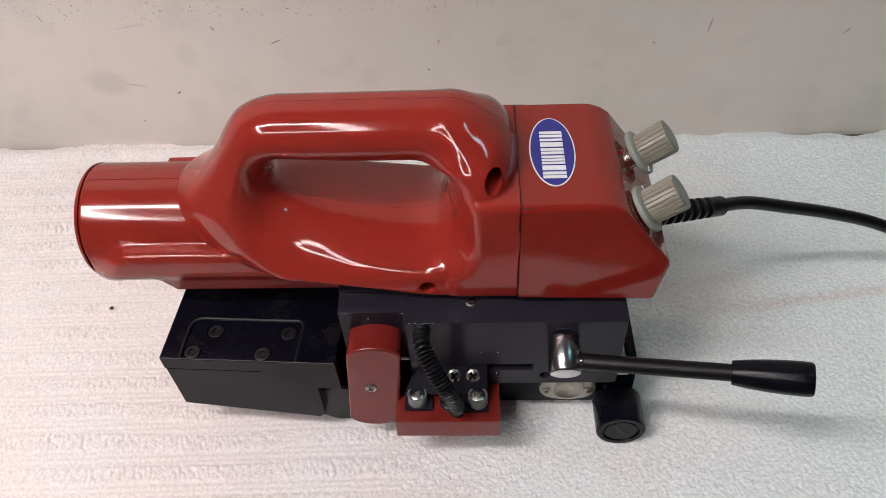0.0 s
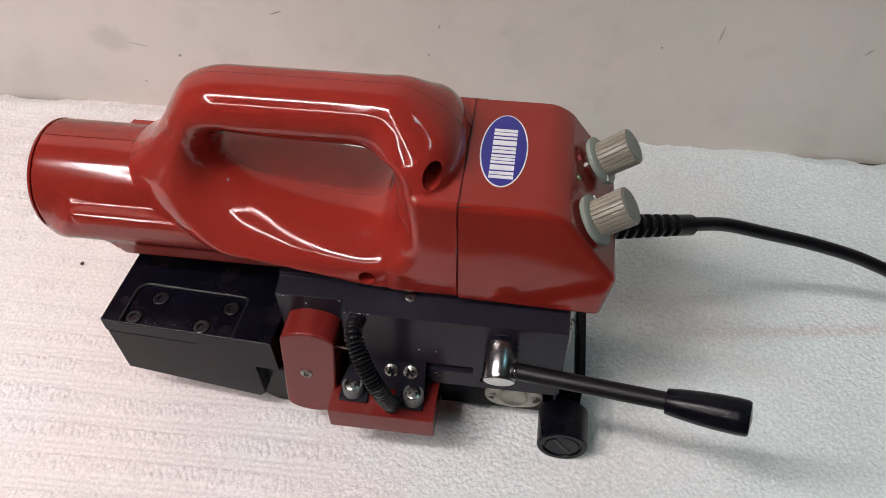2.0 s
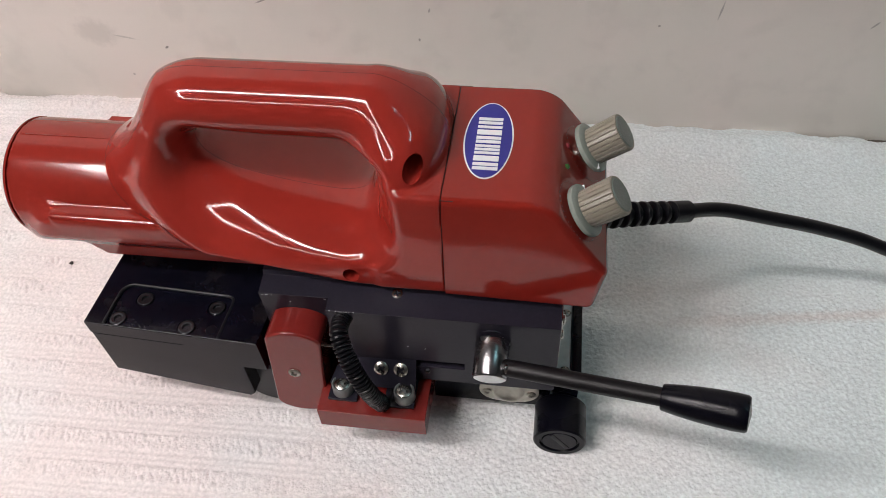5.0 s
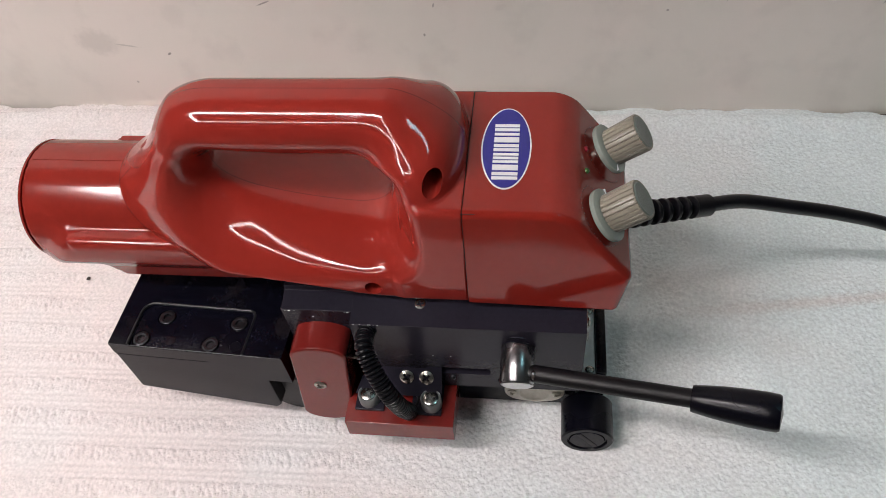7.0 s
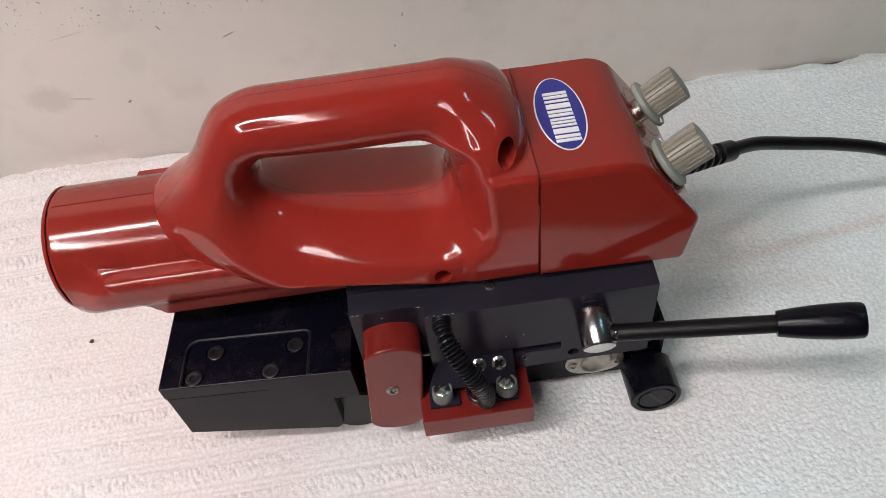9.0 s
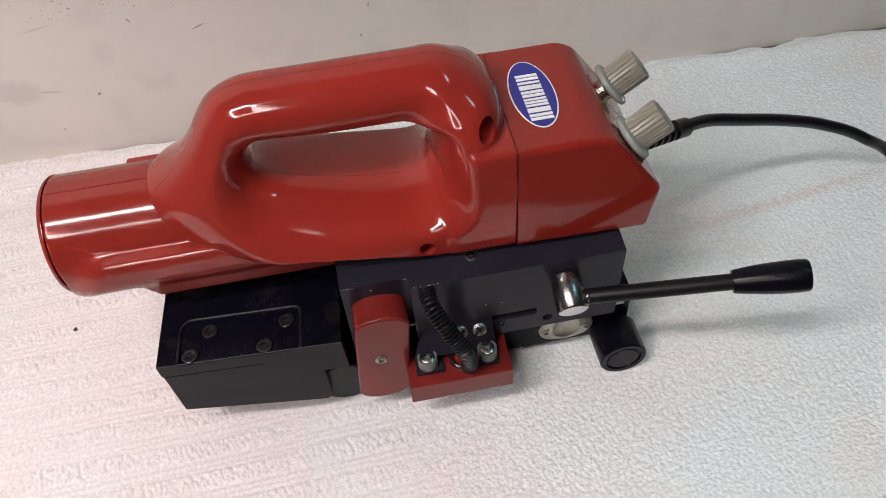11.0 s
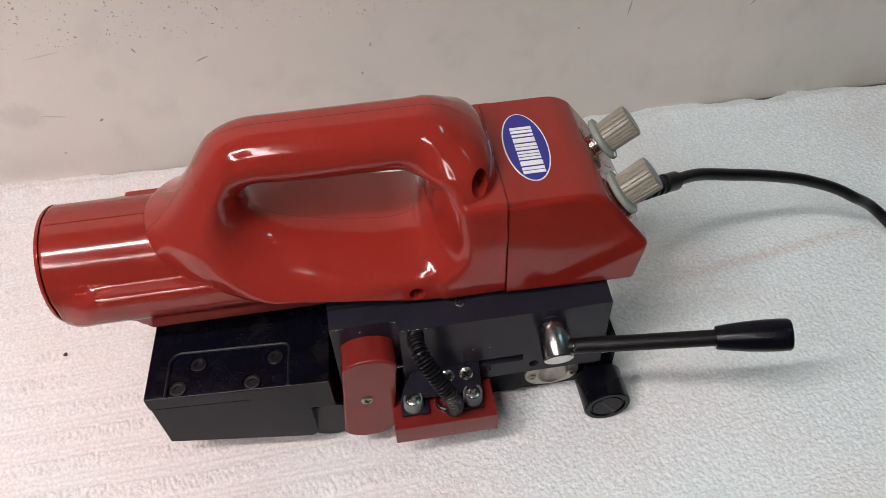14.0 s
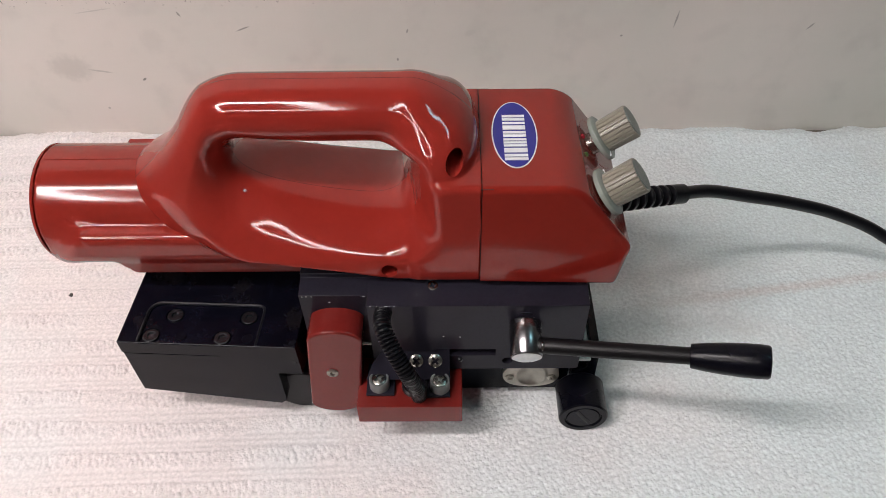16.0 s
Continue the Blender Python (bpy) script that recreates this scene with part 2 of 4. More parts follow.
def plaster_material():
    mat = bpy.data.materials.new("painted_plaster")
    nt, b = nodes_of(mat)
    tc = nt.nodes.new("ShaderNodeTexCoord")

    def noise_tex(scale, detail=4.0):
        n = add(nt, "ShaderNodeTexNoise", Scale=scale, Detail=detail)
        nt.links.new(tc.outputs["Object"], n.inputs["Vector"])
        return n.outputs["Fac"]

    def ranged(value, a, b_, c, d):
        m = nt.nodes.new("ShaderNodeMapRange")
        m.interpolation_type = "SMOOTHSTEP"
        for k, v in zip(("From Min", "From Max", "To Min", "To Max"), (a, b_, c, d)):
            m.inputs[k].default_value = v
        nt.links.new(value, m.inputs["Value"])
        return m.outputs[0]

    def maths(op, a, b_):
        m = nt.nodes.new("ShaderNodeMath")
        m.operation = op
        for i, v in enumerate((a, b_)):
            if isinstance(v, float):
                m.inputs[i].default_value = v
            else:
                nt.links.new(v, m.inputs[i])
        return m.outputs[0]

    ramp = nt.nodes.new("ShaderNodeValToRGB")
    ramp.color_ramp.elements[0].position, ramp.color_ramp.elements[0].color = 0.32, (0.665, 0.648, 0.594, 1)
    ramp.color_ramp.elements[1].position, ramp.color_ramp.elements[1].color = 0.68, (0.745, 0.675, 0.631, 1)
    nt.links.new(noise_tex(7.0, 5.0), ramp.inputs[0])
    # a soft mottling, then scuffs: (x, z, half width, half height, turn, strength)
    dark = maths("MULTIPLY", ranged(noise_tex(38.0, 5.0), 0.50, 0.76, 0.0, 1.0), 0.09)
    marks = ((-0.252, 0.055, 0.019, 0.013, -8, 0.17), (-0.2007, 0.0444, 0.0022, 0.0011, 35, 0.75), (-0.2354, 0.0190, 0.0012, 0.0012, 0, 0.4), (-0.1195, 0.0850, 0.0060, 0.0007, 20, 0.6),
             (-0.1860, 0.0760, 0.0100, 0.0120, 0, 0.07), (0.1815, 0.0890, 0.0008, 0.0075, -8, 0.5), (0.1454, 0.0763, 0.0012, 0.0010, 0, 0.55), (-0.1616, 0.0968, 0.0009, 0.0028, 30, 0.6), (-0.2800, 0.1080, 0.0007, 0.0036, 15, 0.6),
             (-0.0125, 0.0590, 0.0010, 0.0014, 0, 0.6), (-0.0046, 0.0818, 0.0009, 0.0022, -15, 0.5), (0.2751, 0.0819, 0.0009, 0.0040, -40, 0.5), (-0.2320, 0.0520, 0.0120, 0.0009, -10, 0.3), (-0.2200, 0.1000, 0.0150, 0.0006, 8, 0.22),
             (0.2100, 0.0780, 0.0170, 0.0060, 30, 0.05), (0.0400, 0.0800, 0.0060, 0.0035, 20, 0.1))
    for x, z, hx, hz, turn, strength in marks:
        m = nt.nodes.new("ShaderNodeMapping")
        m.vector_type = "TEXTURE"
        m.inputs["Location"].default_value = (x, WALL_Y, z)
        m.inputs["Rotation"].default_value = (0, radians(-turn), 0)
        m.inputs["Scale"].default_value = (hx, 1.0, hz)
        nt.links.new(tc.outputs["Object"], m.inputs["Vector"])
        length = nt.nodes.new("ShaderNodeVectorMath")
        length.operation = "LENGTH"
        nt.links.new(m.outputs[0], length.inputs[0])
        wob = maths("ADD", length.outputs["Value"], maths("MULTIPLY", noise_tex(260.0, 2.0), 0.7))
        dark = maths("MAXIMUM", dark, ranged(wob, 0.75, 1.45, strength, 0.0))
    # a band of small chips higher up
    split = nt.nodes.new("ShaderNodeSeparateXYZ")
    nt.links.new(tc.outputs["Object"], split.inputs[0])
    band = maths("MULTIPLY", ranged(split.outputs[2], 0.098, 0.112, 0.0, 1.0), ranged(split.outputs[2], 0.135, 0.150, 1.0, 0.0))
    band = maths("MULTIPLY", band, ranged(split.outputs[0], -0.02, 0.05, 1.0, 0.15))
    chips = maths("MULTIPLY", ranged(noise_tex(420.0, 1.0), 0.64, 0.70, 0.0, 1.0), ranged(noise_tex(55.0, 2.0), 0.40, 0.58, 0.0, 0.7))
    dark = maths("MAXIMUM", dark, maths("MULTIPLY", chips, band))
    mix = nt.nodes.new("ShaderNodeMix")
    mix.data_type = "RGBA"
    nt.links.new(dark, mix.inputs["Factor"])
    nt.links.new(ramp.outputs["Color"], mix.inputs["A"])
    mix.inputs["B"].default_value = (0.10, 0.095, 0.085, 1)
    nt.links.new(mix.outputs["Result"], b.inputs["Base Color"])
    b.inputs["Roughness"].default_value = 0.55
    bp = add(nt, "ShaderNodeBump", Strength=0.10, Distance=0.001)
    nt.links.new(maths("ADD", noise_tex(160.0), maths("MULTIPLY", noise_tex(14.0, 3.0), 3.0)), bp.inputs["Height"])
    nt.links.new(bp.outputs[0], b.inputs["Normal"])
    return mat


towel_mat = towel_material()
plaster = plaster_material()
room_paint = surface("room_paint", (0.45, 0.45, 0.44), 0.7, grain=20, vary=0.05)
floor_mat = surface("floor_concrete", (0.3, 0.29, 0.28), 0.6, grain=30, vary=0.2)
table_mat = surface("table_laminate", (0.10, 0.08, 0.065), 0.5, grain=60, vary=0.12)
tube_glow = bpy.data.materials.new("fluorescent_tube")
_nt, _b = nodes_of(tube_glow)
_b.inputs["Emission Color"].default_value = (1.0, 0.96, 0.94, 1)
_b.inputs["Emission Strength"].default_value = 22.0
cool_glow = bpy.data.materials.new("cool_diffuser")
_nt, _b = nodes_of(cool_glow)
_b.inputs["Emission Color"].default_value = (0.55, 0.93, 1.0, 1)
_b.inputs["Emission Strength"].default_value = 1.5


# ---------------------------------------------------------------- mesh helpers
def link(name, bm, material, parent=None, label="", smooth=True, angle=40.0):
    me = bpy.data.meshes.new(name)
    bm.normal_update()
    flat_sided = bm.faces.layers.int.get("flat_sided") is not None
    bm.to_mesh(me)
    bm.free()
    me.materials.append(material)
    if smooth:
        me.shade_smooth()
        me.set_sharp_from_angle(angle=radians(angle))
    ob = new(name, me)
    if parent is not None:
        ob.parent = parent
    if label:
        tagged(ob, label)
    if flat_sided and smooth:
        ob.modifiers.new("normals", "WEIGHTED_NORMAL").keep_sharp = True
    return ob


def part(name, bm, material, parent, label="", smooth=True, angle=40.0):
    return link(name, bm, material, parent, label, smooth, angle)


def bevel(bm, width, segments=2, edges=None, angle=30.0):
    bm.normal_update()
    if edges is None:
        edges = [e for e in bm.edges if len(e.link_faces) == 2 and e.calc_face_angle(0) > radians(angle)]
    if edges and width > 0:
        bmesh.ops.bevel(bm, geom=edges, offset=width, segments=segments, profile=0.5, affect="EDGES", clamp_overlap=True)
    return bm


def box(x0, x1, y0, y1, z0, z1, r=0.0006, segments=2):
    bm = bmesh.new()
    bm.faces.layers.int.new("flat_sided")
    bmesh.ops.create_cube(bm, size=1.0, matrix=Matrix.LocRotScale(((x0 + x1) / 2, (y0 + y1) / 2, (z0 + z1) / 2), None, (x1 - x0, y1 - y0, z1 - z0)))
    return bevel(bm, r, segments)


def prism(profile, y0, y1, r=0.0006, segments=2, axis="y"):
    """A polygon of (x, z) drawn along y, of (x, y) along z or of (y, z) along x."""
    bm = bmesh.new()
    bm.faces.layers.int.new("flat_sided")
    put = {"y": lambda a, b, c: (a, c, b), "z": lambda a, b, c: (a, b, c), "x": lambda a, b, c: (c, a, b)}[axis]
    ends = [[bm.verts.new(put(a, b, c)) for a, b in profile] for c in (y0, y1)]
    n = len(profile)
    bm.faces.new(ends[0])
    bm.faces.new(ends[1][::-1])
    for i in range(n):
        bm.faces.new((ends[0][i], ends[1][i], ends[1][(i + 1) % n], ends[0][(i + 1) % n]))
    bmesh.ops.recalc_face_normals(bm, faces=bm.faces)
    return bevel(bm, r, segments)


def turned(profile, n=48, flute=None):
    """A lathe: (radius, height) pairs round z. flute(angle, radius, height) may change the radius."""
    bm = bmesh.new()
    rings = []
    for r, h in profile:
        if r <= 1e-7:
            rings.append([bm.verts.new((0, 0, h))])
            continue
        ring = []
        for i in range(n):
            a = 2 * math.pi * i / n
            rr = flute(a, r, h) if flute else r
            ring.append(bm.verts.new((rr * math.cos(a), rr * math.sin(a), h)))
        rings.append(ring)
    for a, b in zip(rings, rings[1:]):
        for i in range(n):
            j = (i + 1) % n
            if len(a) == 1 and len(b) == 1:
                break
            if len(a) == 1:
                bm.faces.new((a[0], b[i], b[j]))
            elif len(b) == 1:
                bm.faces.new((a[i], a[j], b[0]))
            else:
                bm.faces.new((a[i], a[j], b[j], b[i]))
    bmesh.ops.recalc_face_normals(bm, faces=bm.faces)
    return bm


def aim(bm, place, direction, spin=0.0):
    """Stand a mesh built up along z at place, pointing along direction."""
    q = Vector(direction).to_track_quat("Z", "Y").to_matrix().to_4x4()
    bm.transform(Matrix.Translation(place) @ q @ pose(0, 0, 0, 0, 0, spin))
    return bm


def tube_along(points, radius, n=20, ripple=None, caps=True):
    """A round tube along a smooth curve. ripple(s) scales the radius at length s."""
    pts = [Vector(p) for p in points]
    bm = bmesh.new()
    rings, s, up = [], 0.0, Vector((0, 0, 1))
    for i, p in enumerate(pts):
        d = (pts[min(i + 1, len(pts) - 1)] - pts[max(i - 1, 0)]).normalized()
        side = d.cross(up)
        side = side.normalized() if side.length > 1e-4 else Vector((1, 0, 0))
        over = side.cross(d).normalized()
        if i:
            s += (p - pts[i - 1]).length
        r = radius * (ripple(s) if ripple else 1.0)
        rings.append([bm.verts.new(p + r * (math.cos(a) * side + math.sin(a) * over)) for a in (2 * math.pi * k / n for k in range(n))])
    for a, b in zip(rings, rings[1:]):
        for i in range(n):
            j = (i + 1) % n
            bm.faces.new((a[i], a[j], b[j], b[i]))
    if caps:
        bm.faces.new(rings[0][::-1])
        bm.faces.new(rings[-1])
    bmesh.ops.recalc_face_normals(bm, faces=bm.faces)
    return bm


def spline(knots, steps=16):
    """Points on a smooth curve through the knots."""
    k = [Vector(p) for p in knots]
    k = [k[0] * 2 - k[1]] + k + [k[-1] * 2 - k[-2]]
    out = []
    for i in range(1, len(k) - 2):
        a, b, c, d = k[i - 1], k[i], k[i + 1], k[i + 2]
        for j in range(steps):
            t = j / steps
            out.append(0.5 * (2 * b + (c - a) * t + (2 * a - 5 * b + 4 * c - d) * t * t + (3 * b - a - 3 * c + d) * t ** 3))
    out.append(k[-2])
    return out


def carve(ob, bm):
    """Cut the closed mesh bm out of ob for good."""
    me = bpy.data.meshes.new("cutter")
    bm.to_mesh(me)
    bm.free()
    cutter = new("cutter", me)
    ob.modifiers.clear()
    mod = ob.modifiers.new("cut", "BOOLEAN")
    mod.operation, mod.solver, mod.object = "DIFFERENCE", "EXACT", cutter
    bpy.context.view_layer.update()
    done = bpy.data.meshes.new_from_object(ob.evaluated_get(bpy.context.evaluated_depsgraph_get()))
    ob.modifiers.clear()
    ob.data = done
    done.shade_smooth()
    done.set_sharp_from_angle(angle=radians(35))
    ob.modifiers.new("normals", "WEIGHTED_NORMAL").keep_sharp = True
    bpy.data.objects.remove(cutter)
    return ob


# ---------------------------------------------------------------- smooth solids from distance functions
def smin(a, b, k):
    h = np.clip(0.5 + 0.5 * (b - a) / k, 0, 1)
    return b * (1 - h) + a * h - k * h * (1 - h)


def smax(a, b, k):
    return -smin(-a, -b, k)


def d_box(p, centre, half, r):
    q = np.abs(p - np.array(centre)) - (np.array(half) - r)
    return np.linalg.norm(np.maximum(q, 0), axis=-1) + np.minimum(q.max(-1), 0) - r


def d_cone(p, a, b, ra, rb):
    """A capsule whose radius goes from ra to rb."""
    a, b = np.array(a), np.array(b)
    ab = b - a
    t = np.clip(((p - a) @ ab) / (ab @ ab), 0, 1)
    return np.linalg.norm(p - a - t[..., None] * ab, axis=-1) - (ra + (rb - ra) * t)


def solid(f, lo, hi, h):
    """The surface f = 0 as a bmesh of quads (surface nets), its vertices drawn onto the surface."""
    lo, hi = np.array(lo), np.array(hi)
    n = np.ceil((hi - lo) / h).astype(int) + 1
    axes = [lo[i] + h * np.arange(n[i]) for i in range(3)]
    grid = np.stack(np.meshgrid(*axes, indexing="ij"), -1)
    v = f(grid.reshape(-1, 3)).reshape(n)
    inside = v < 0
    total, count = np.zeros((*(n - 1), 3)), np.zeros(n - 1)
    quads = []
    for ax in range(3):
        a = [slice(None)] * 3
        b = [slice(None)] * 3
        a[ax], b[ax] = slice(0, -1), slice(1, None)
        cross = inside[tuple(a)] != inside[tuple(b)]
        va, vb = v[tuple(a)], v[tuple(b)]
        idx = np.argwhere(cross)
        t = va[cross] / (va[cross] - vb[cross])
        pt = grid[tuple(a)][cross]
        pt[:, ax] += t * h
        o = [i for i in range(3) if i != ax]
        keep = np.all((idx[:, o] > 0) & (idx[:, o] < n[o] - 1), axis=1)
        idx, pt, out = idx[keep], pt[keep], inside[tuple(a)][cross][keep]
        corners = []
        for da, db in ((0, 0), (1, 0), (1, 1), (0, 1)):
            c = idx.copy()
            c[:, o[0]] -= da
            c[:, o[1]] -= db
            corners.append(c)
            np.add.at(total, tuple(c.T), pt)
            np.add.at(count, tuple(c.T), 1)
        quads.append((corners, out if ax != 1 else ~out))
    used = count > 0
    ids = -np.ones(n - 1, int)
    ids[used] = np.arange(used.sum())
    p = total[used] / count[used][:, None]
    e = h * 0.05
    for _ in range(4):
        d = f(p)
        g = np.stack([(f(p + np.eye(3)[i] * e) - f(p - np.eye(3)[i] * e)) / (2 * e) for i in range(3)], -1)
        step = (d / np.maximum((g * g).sum(-1), 0.2))[:, None] * g
        length = np.linalg.norm(step, axis=-1, keepdims=True)
        p = p - step * np.minimum(1, 0.5 * h / np.maximum(length, 1e-12))
    faces = []
    for corners, out in quads:
        q = np.stack([ids[tuple(c.T)] for c in corners], -1)
        q[~out] = q[~out][:, ::-1]
        faces.append(q)
    return p, np.concatenate(faces)


def solid_part(name, f, lo, hi, h, material, parent, label="", angle=40):
    verts, faces = solid(f, lo, hi, h)
    me = bpy.data.meshes.new(name)
    me.from_pydata(verts.tolist(), [], faces.tolist())
    me.materials.append(material)
    me.validate()
    me.shade_smooth()
    me.set_sharp_from_angle(angle=radians(angle))
    ob = new(name, me)
    ob.parent = parent
    if label:
        tagged(ob, label)
    return ob


# ---------------------------------------------------------------- the room


def structure(name, bm, material, label, category):
    return tagged(link(name, bm, material, smooth=False), label, category, kind="structure")


structure("wall_north", box(-2.6, 2.6, WALL_Y, WALL_Y + 0.12, FLOOR, CEILING, 0), plaster, "cream painted plaster wall with scuffs and specks", "wall")
structure("wall_west", box(-2.7, -2.6, -3.2, WALL_Y + 0.12, FLOOR, CEILING, 0), room_paint, "plain pale painted wall", "wall")
structure("wall_south", box(-2.7, 2.7, -3.3, -3.2, FLOOR, CEILING, 0), room_paint, "plain pale painted wall", "wall")
structure("ceiling", box(-2.7, 2.7, -3.3, WALL_Y + 0.12, CEILING, CEILING + 0.1, 0), room_paint, "plain white painted ceiling", "ceiling")
structure("floor", box(-2.7, 2.7, -3.3, WALL_Y + 0.12, FLOOR - 0.1, FLOOR, 0), floor_mat, "plain grey concrete floor", "floor")
structure("wall_east", box(2.6, 2.7, -3.2, WALL_Y, FLOOR, CEILING, 0), room_paint, "plain pale painted wall", "wall")


def panel_light(x, y):
    """A narrow cool-white panel fixed under the ceiling."""
    ob = new("ceiling_light")
    ob.location = (x, y, CEILING)
    for a in (-1, 1):
        part("frame", box(a * 0.085 - 0.012, a * 0.085 + 0.012, -0.212, 0.212, -0.035, -0.001, 0.002), room_paint, ob)
        part("frame", box(-0.072, 0.072, a * 0.20 - 0.012, a * 0.20 + 0.012, -0.035, -0.001, 0.002), room_paint, ob)
    part("diffuser", box(-0.072, 0.072, -0.187, 0.187, -0.012, -0.004, 0.001), cool_glow, ob, "glowing cool white diffuser")
    tagged(ob, "narrow cool-white panel light on the ceiling", "light")
    area_lamp("panel_glow", (x, y, CEILING - 0.014), (x, y + 1e-5, 0), 0.13, 0.36, PANEL_POWER, (0.42, 0.90, 1.0))


panel_light(1.0, 0.05)

table = new("table")
tagged(table, "plain table under the white towel against the wall", "table")
part("tabletop", box(-1.0, 1.0, -0.35, WALL_Y - 0.001, -0.036, -0.007, 0.002), table_mat, table)
for sx in (-0.95, 0.95):
    for sy in (-0.3, 0.46):
        part("leg", box(sx - 0.025, sx + 0.025, sy - 0.025, sy + 0.025, FLOOR, -0.036, 0.002), table_mat, table)


LAMP = 0.94
RING = (-0.695, -0.202, -0.60, -0.046)


def ring_lamp(x0, x1, y0, y1):
    """A flat frame with one glowing tube bent into a closed loop, hung from the ceiling on four rods."""
    ob = new("hanging_light")
    cx, cy, w, d, r = (x0 + x1) / 2, (y0 + y1) / 2, (x1 - x0) / 2, (y1 - y0) / 2, 0.05
    ob.location = (cx, cy, LAMP)
    loop = []
    for sx, sy, a0 in ((1, 1, 0), (-1, 1, 90), (-1, -1, 180), (1, -1, 270)):
        for k in range(9):
            a = radians(a0 + 90 * k / 8)
            loop.append((sx * (w - r) + r * math.cos(a), sy * (d - r) + r * math.sin(a), 0.0))
    part("tube", tube_along(loop + loop[:2], 0.008, 12, caps=False), tube_glow, ob, "glowing white tube bent into a loop")
    for sy in (-1, 1):
        part("frame_bar", box(-w - 0.03, w + 0.03, sy * d - 0.03, sy * d + 0.03, 0.016, 0.034, 0.003), room_paint, ob)
    for sx in (-1, 1):
        part("frame_bar", box(sx * w - 0.03, sx * w + 0.03, -d + 0.031, d - 0.031, 0.016, 0.034, 0.003), room_paint, ob)
        for sy in (-1, 1):
            part("rod", box(sx * w - 0.003, sx * w + 0.003, sy * d - 0.003, sy * d + 0.003, 0.034, CEILING - LAMP, 0), room_paint, ob)
    tagged(ob, "white hanging frame with a lit fluorescent loop", "light")
    z = LAMP + 0.0135
    for px, py, sx, sy, share in ((cx, y1, 2 * w, 0.035, 0.47), (cx, y0, 2 * w, 0.035, 0.09), (x0, cy, 0.035, 2 * d - 0.04, 0.37), (x1, cy, 0.035, 2 * d - 0.04, 0.07)):
        area_lamp("tube_light", (px, py, z), (px, py + 1e-5, 0), sx, sy, TUBE_POWER * share, (1.0, 0.915, 0.905))


ring_lamp(*RING)


# ---------------------------------------------------------------- the towel
def towel():
    rng = np.random.default_rng(4)
    h = 0.00062
    xs = np.concatenate([np.arange(-0.60, -0.38, 0.006), np.arange(-0.38, 0.40, h), np.arange(0.40, 0.601, 0.006)])
    ys = np.concatenate([np.arange(0.136, 0.1495, 0.0015), np.arange(0.1495, 0.5105, h)])
    X, Y = np.meshgrid(xs, ys, indexing="ij")

    def noise_field(lx, ly):
        white = rng.standard_normal(X.shape)
        fx, fy = np.fft.fftfreq(X.shape[0], h)[:, None], np.fft.fftfreq(X.shape[1], h)[None]
        out = np.fft.ifft2(np.fft.fft2(white) * np.exp(-2 * (math.pi ** 2) * ((fx * lx) ** 2 + (fy * ly) ** 2))).real
        return out / out.std()

    def domes(sx, sy):
        """Rounded loops on a jittered grid."""
        gx, gy = (X + 0.25 * Y) / sx, Y / sy
        ix, iy = np.floor(gx).astype(int), np.floor(gy).astype(int)
        jit = rng.random((2, 2048, 1024))
        best = np.full(X.shape, 9.0)
        for a in (-1, 0, 1):
            for b in (-1, 0, 1):
                u, v = (ix + a) % 2048, (iy + b) % 1024
                best = np.minimum(best, (ix + a + jit[0, u, v] - gx) ** 2 + (iy + b + jit[1, u, v] - gy) ** 2)
        return np.sqrt(np.clip(1 - best / 0.8, 0, 1))

    near = 1 / (1 + np.exp((Y - 0.265 + 0.25 * (X - 0.10)) / 0.02))
    terry = (domes(0.0018, 0.0020) - 0.6) * 0.00080 * (0.16 + 0.84 * near) + noise_field(0.0006, 0.0006) * 0.00015 + noise_field(0.004, 0.004) * 0.00008
    slant = Y - 0.03 * X
    bands = 0.5 + 0.5 * np.tanh(3 * np.sin(2 * math.pi * slant / 0.019 + 0.4 * noise_field(0.03, 0.02)))
    ribs = np.sin(2 * math.pi * slant / 0.0034) * 0.00010 + np.sin(2 * math.pi * (X + 0.4 * Y) / 0.0024) * np.sin(2 * math.pi * slant / 0.0017) * 0.00005
    loops = (domes(0.0019, 0.0046) - 0.6) * 0.0016 * np.clip(0.75 + 0.5 * noise_field(0.012, 0.008), 0.15, 1.5)
    woven = bands * loops + (1 - bands) * ribs + bands * 0.0005
    side = 1 / (1 + np.exp(-(X + 0.045 + 0.02 * noise_field(0.03, 0.03) + 0.25 * (Y - 0.25)) / 0.012))
    Z = side * terry + (1 - side) * woven + noise_field(0.06, 0.06) * 0.0003
    Z += 0.0016 * np.exp(-((Y - 0.335 - 0.10 * (X - 0.2)) / 0.012) ** 2) * (X > 0.05)
    edge = 0.4982 - Y
    roll = np.clip(edge / 0.007, 0, 1)
    Z += 0.0055 * np.exp(-((edge - 0.006) / 0.014) ** 2) - 0.006 * (1 - np.sqrt(1 - (1 - roll) ** 2))
    Yj = Y + 0.0012 * noise_field(0.006, 0.03) * (edge < 0.02) * (1 - edge / 0.02)
    front = 0.12 * np.clip(X - 0.05, 0, 0.13) + 0.0025 * np.sin(X * 70)
    Yj = Yj + front * np.clip((0.20 - Y) / 0.064, 0, 1)
    nx, ny = X.shape
    verts = np.stack([X, Yj, Z], -1).reshape(-1, 3)
    i = np.arange(nx * ny).reshape(nx, ny)
    faces = np.stack([i[:-1, :-1], i[1:, :-1], i[1:, 1:], i[:-1, 1:]], -1).reshape(-1, 4)
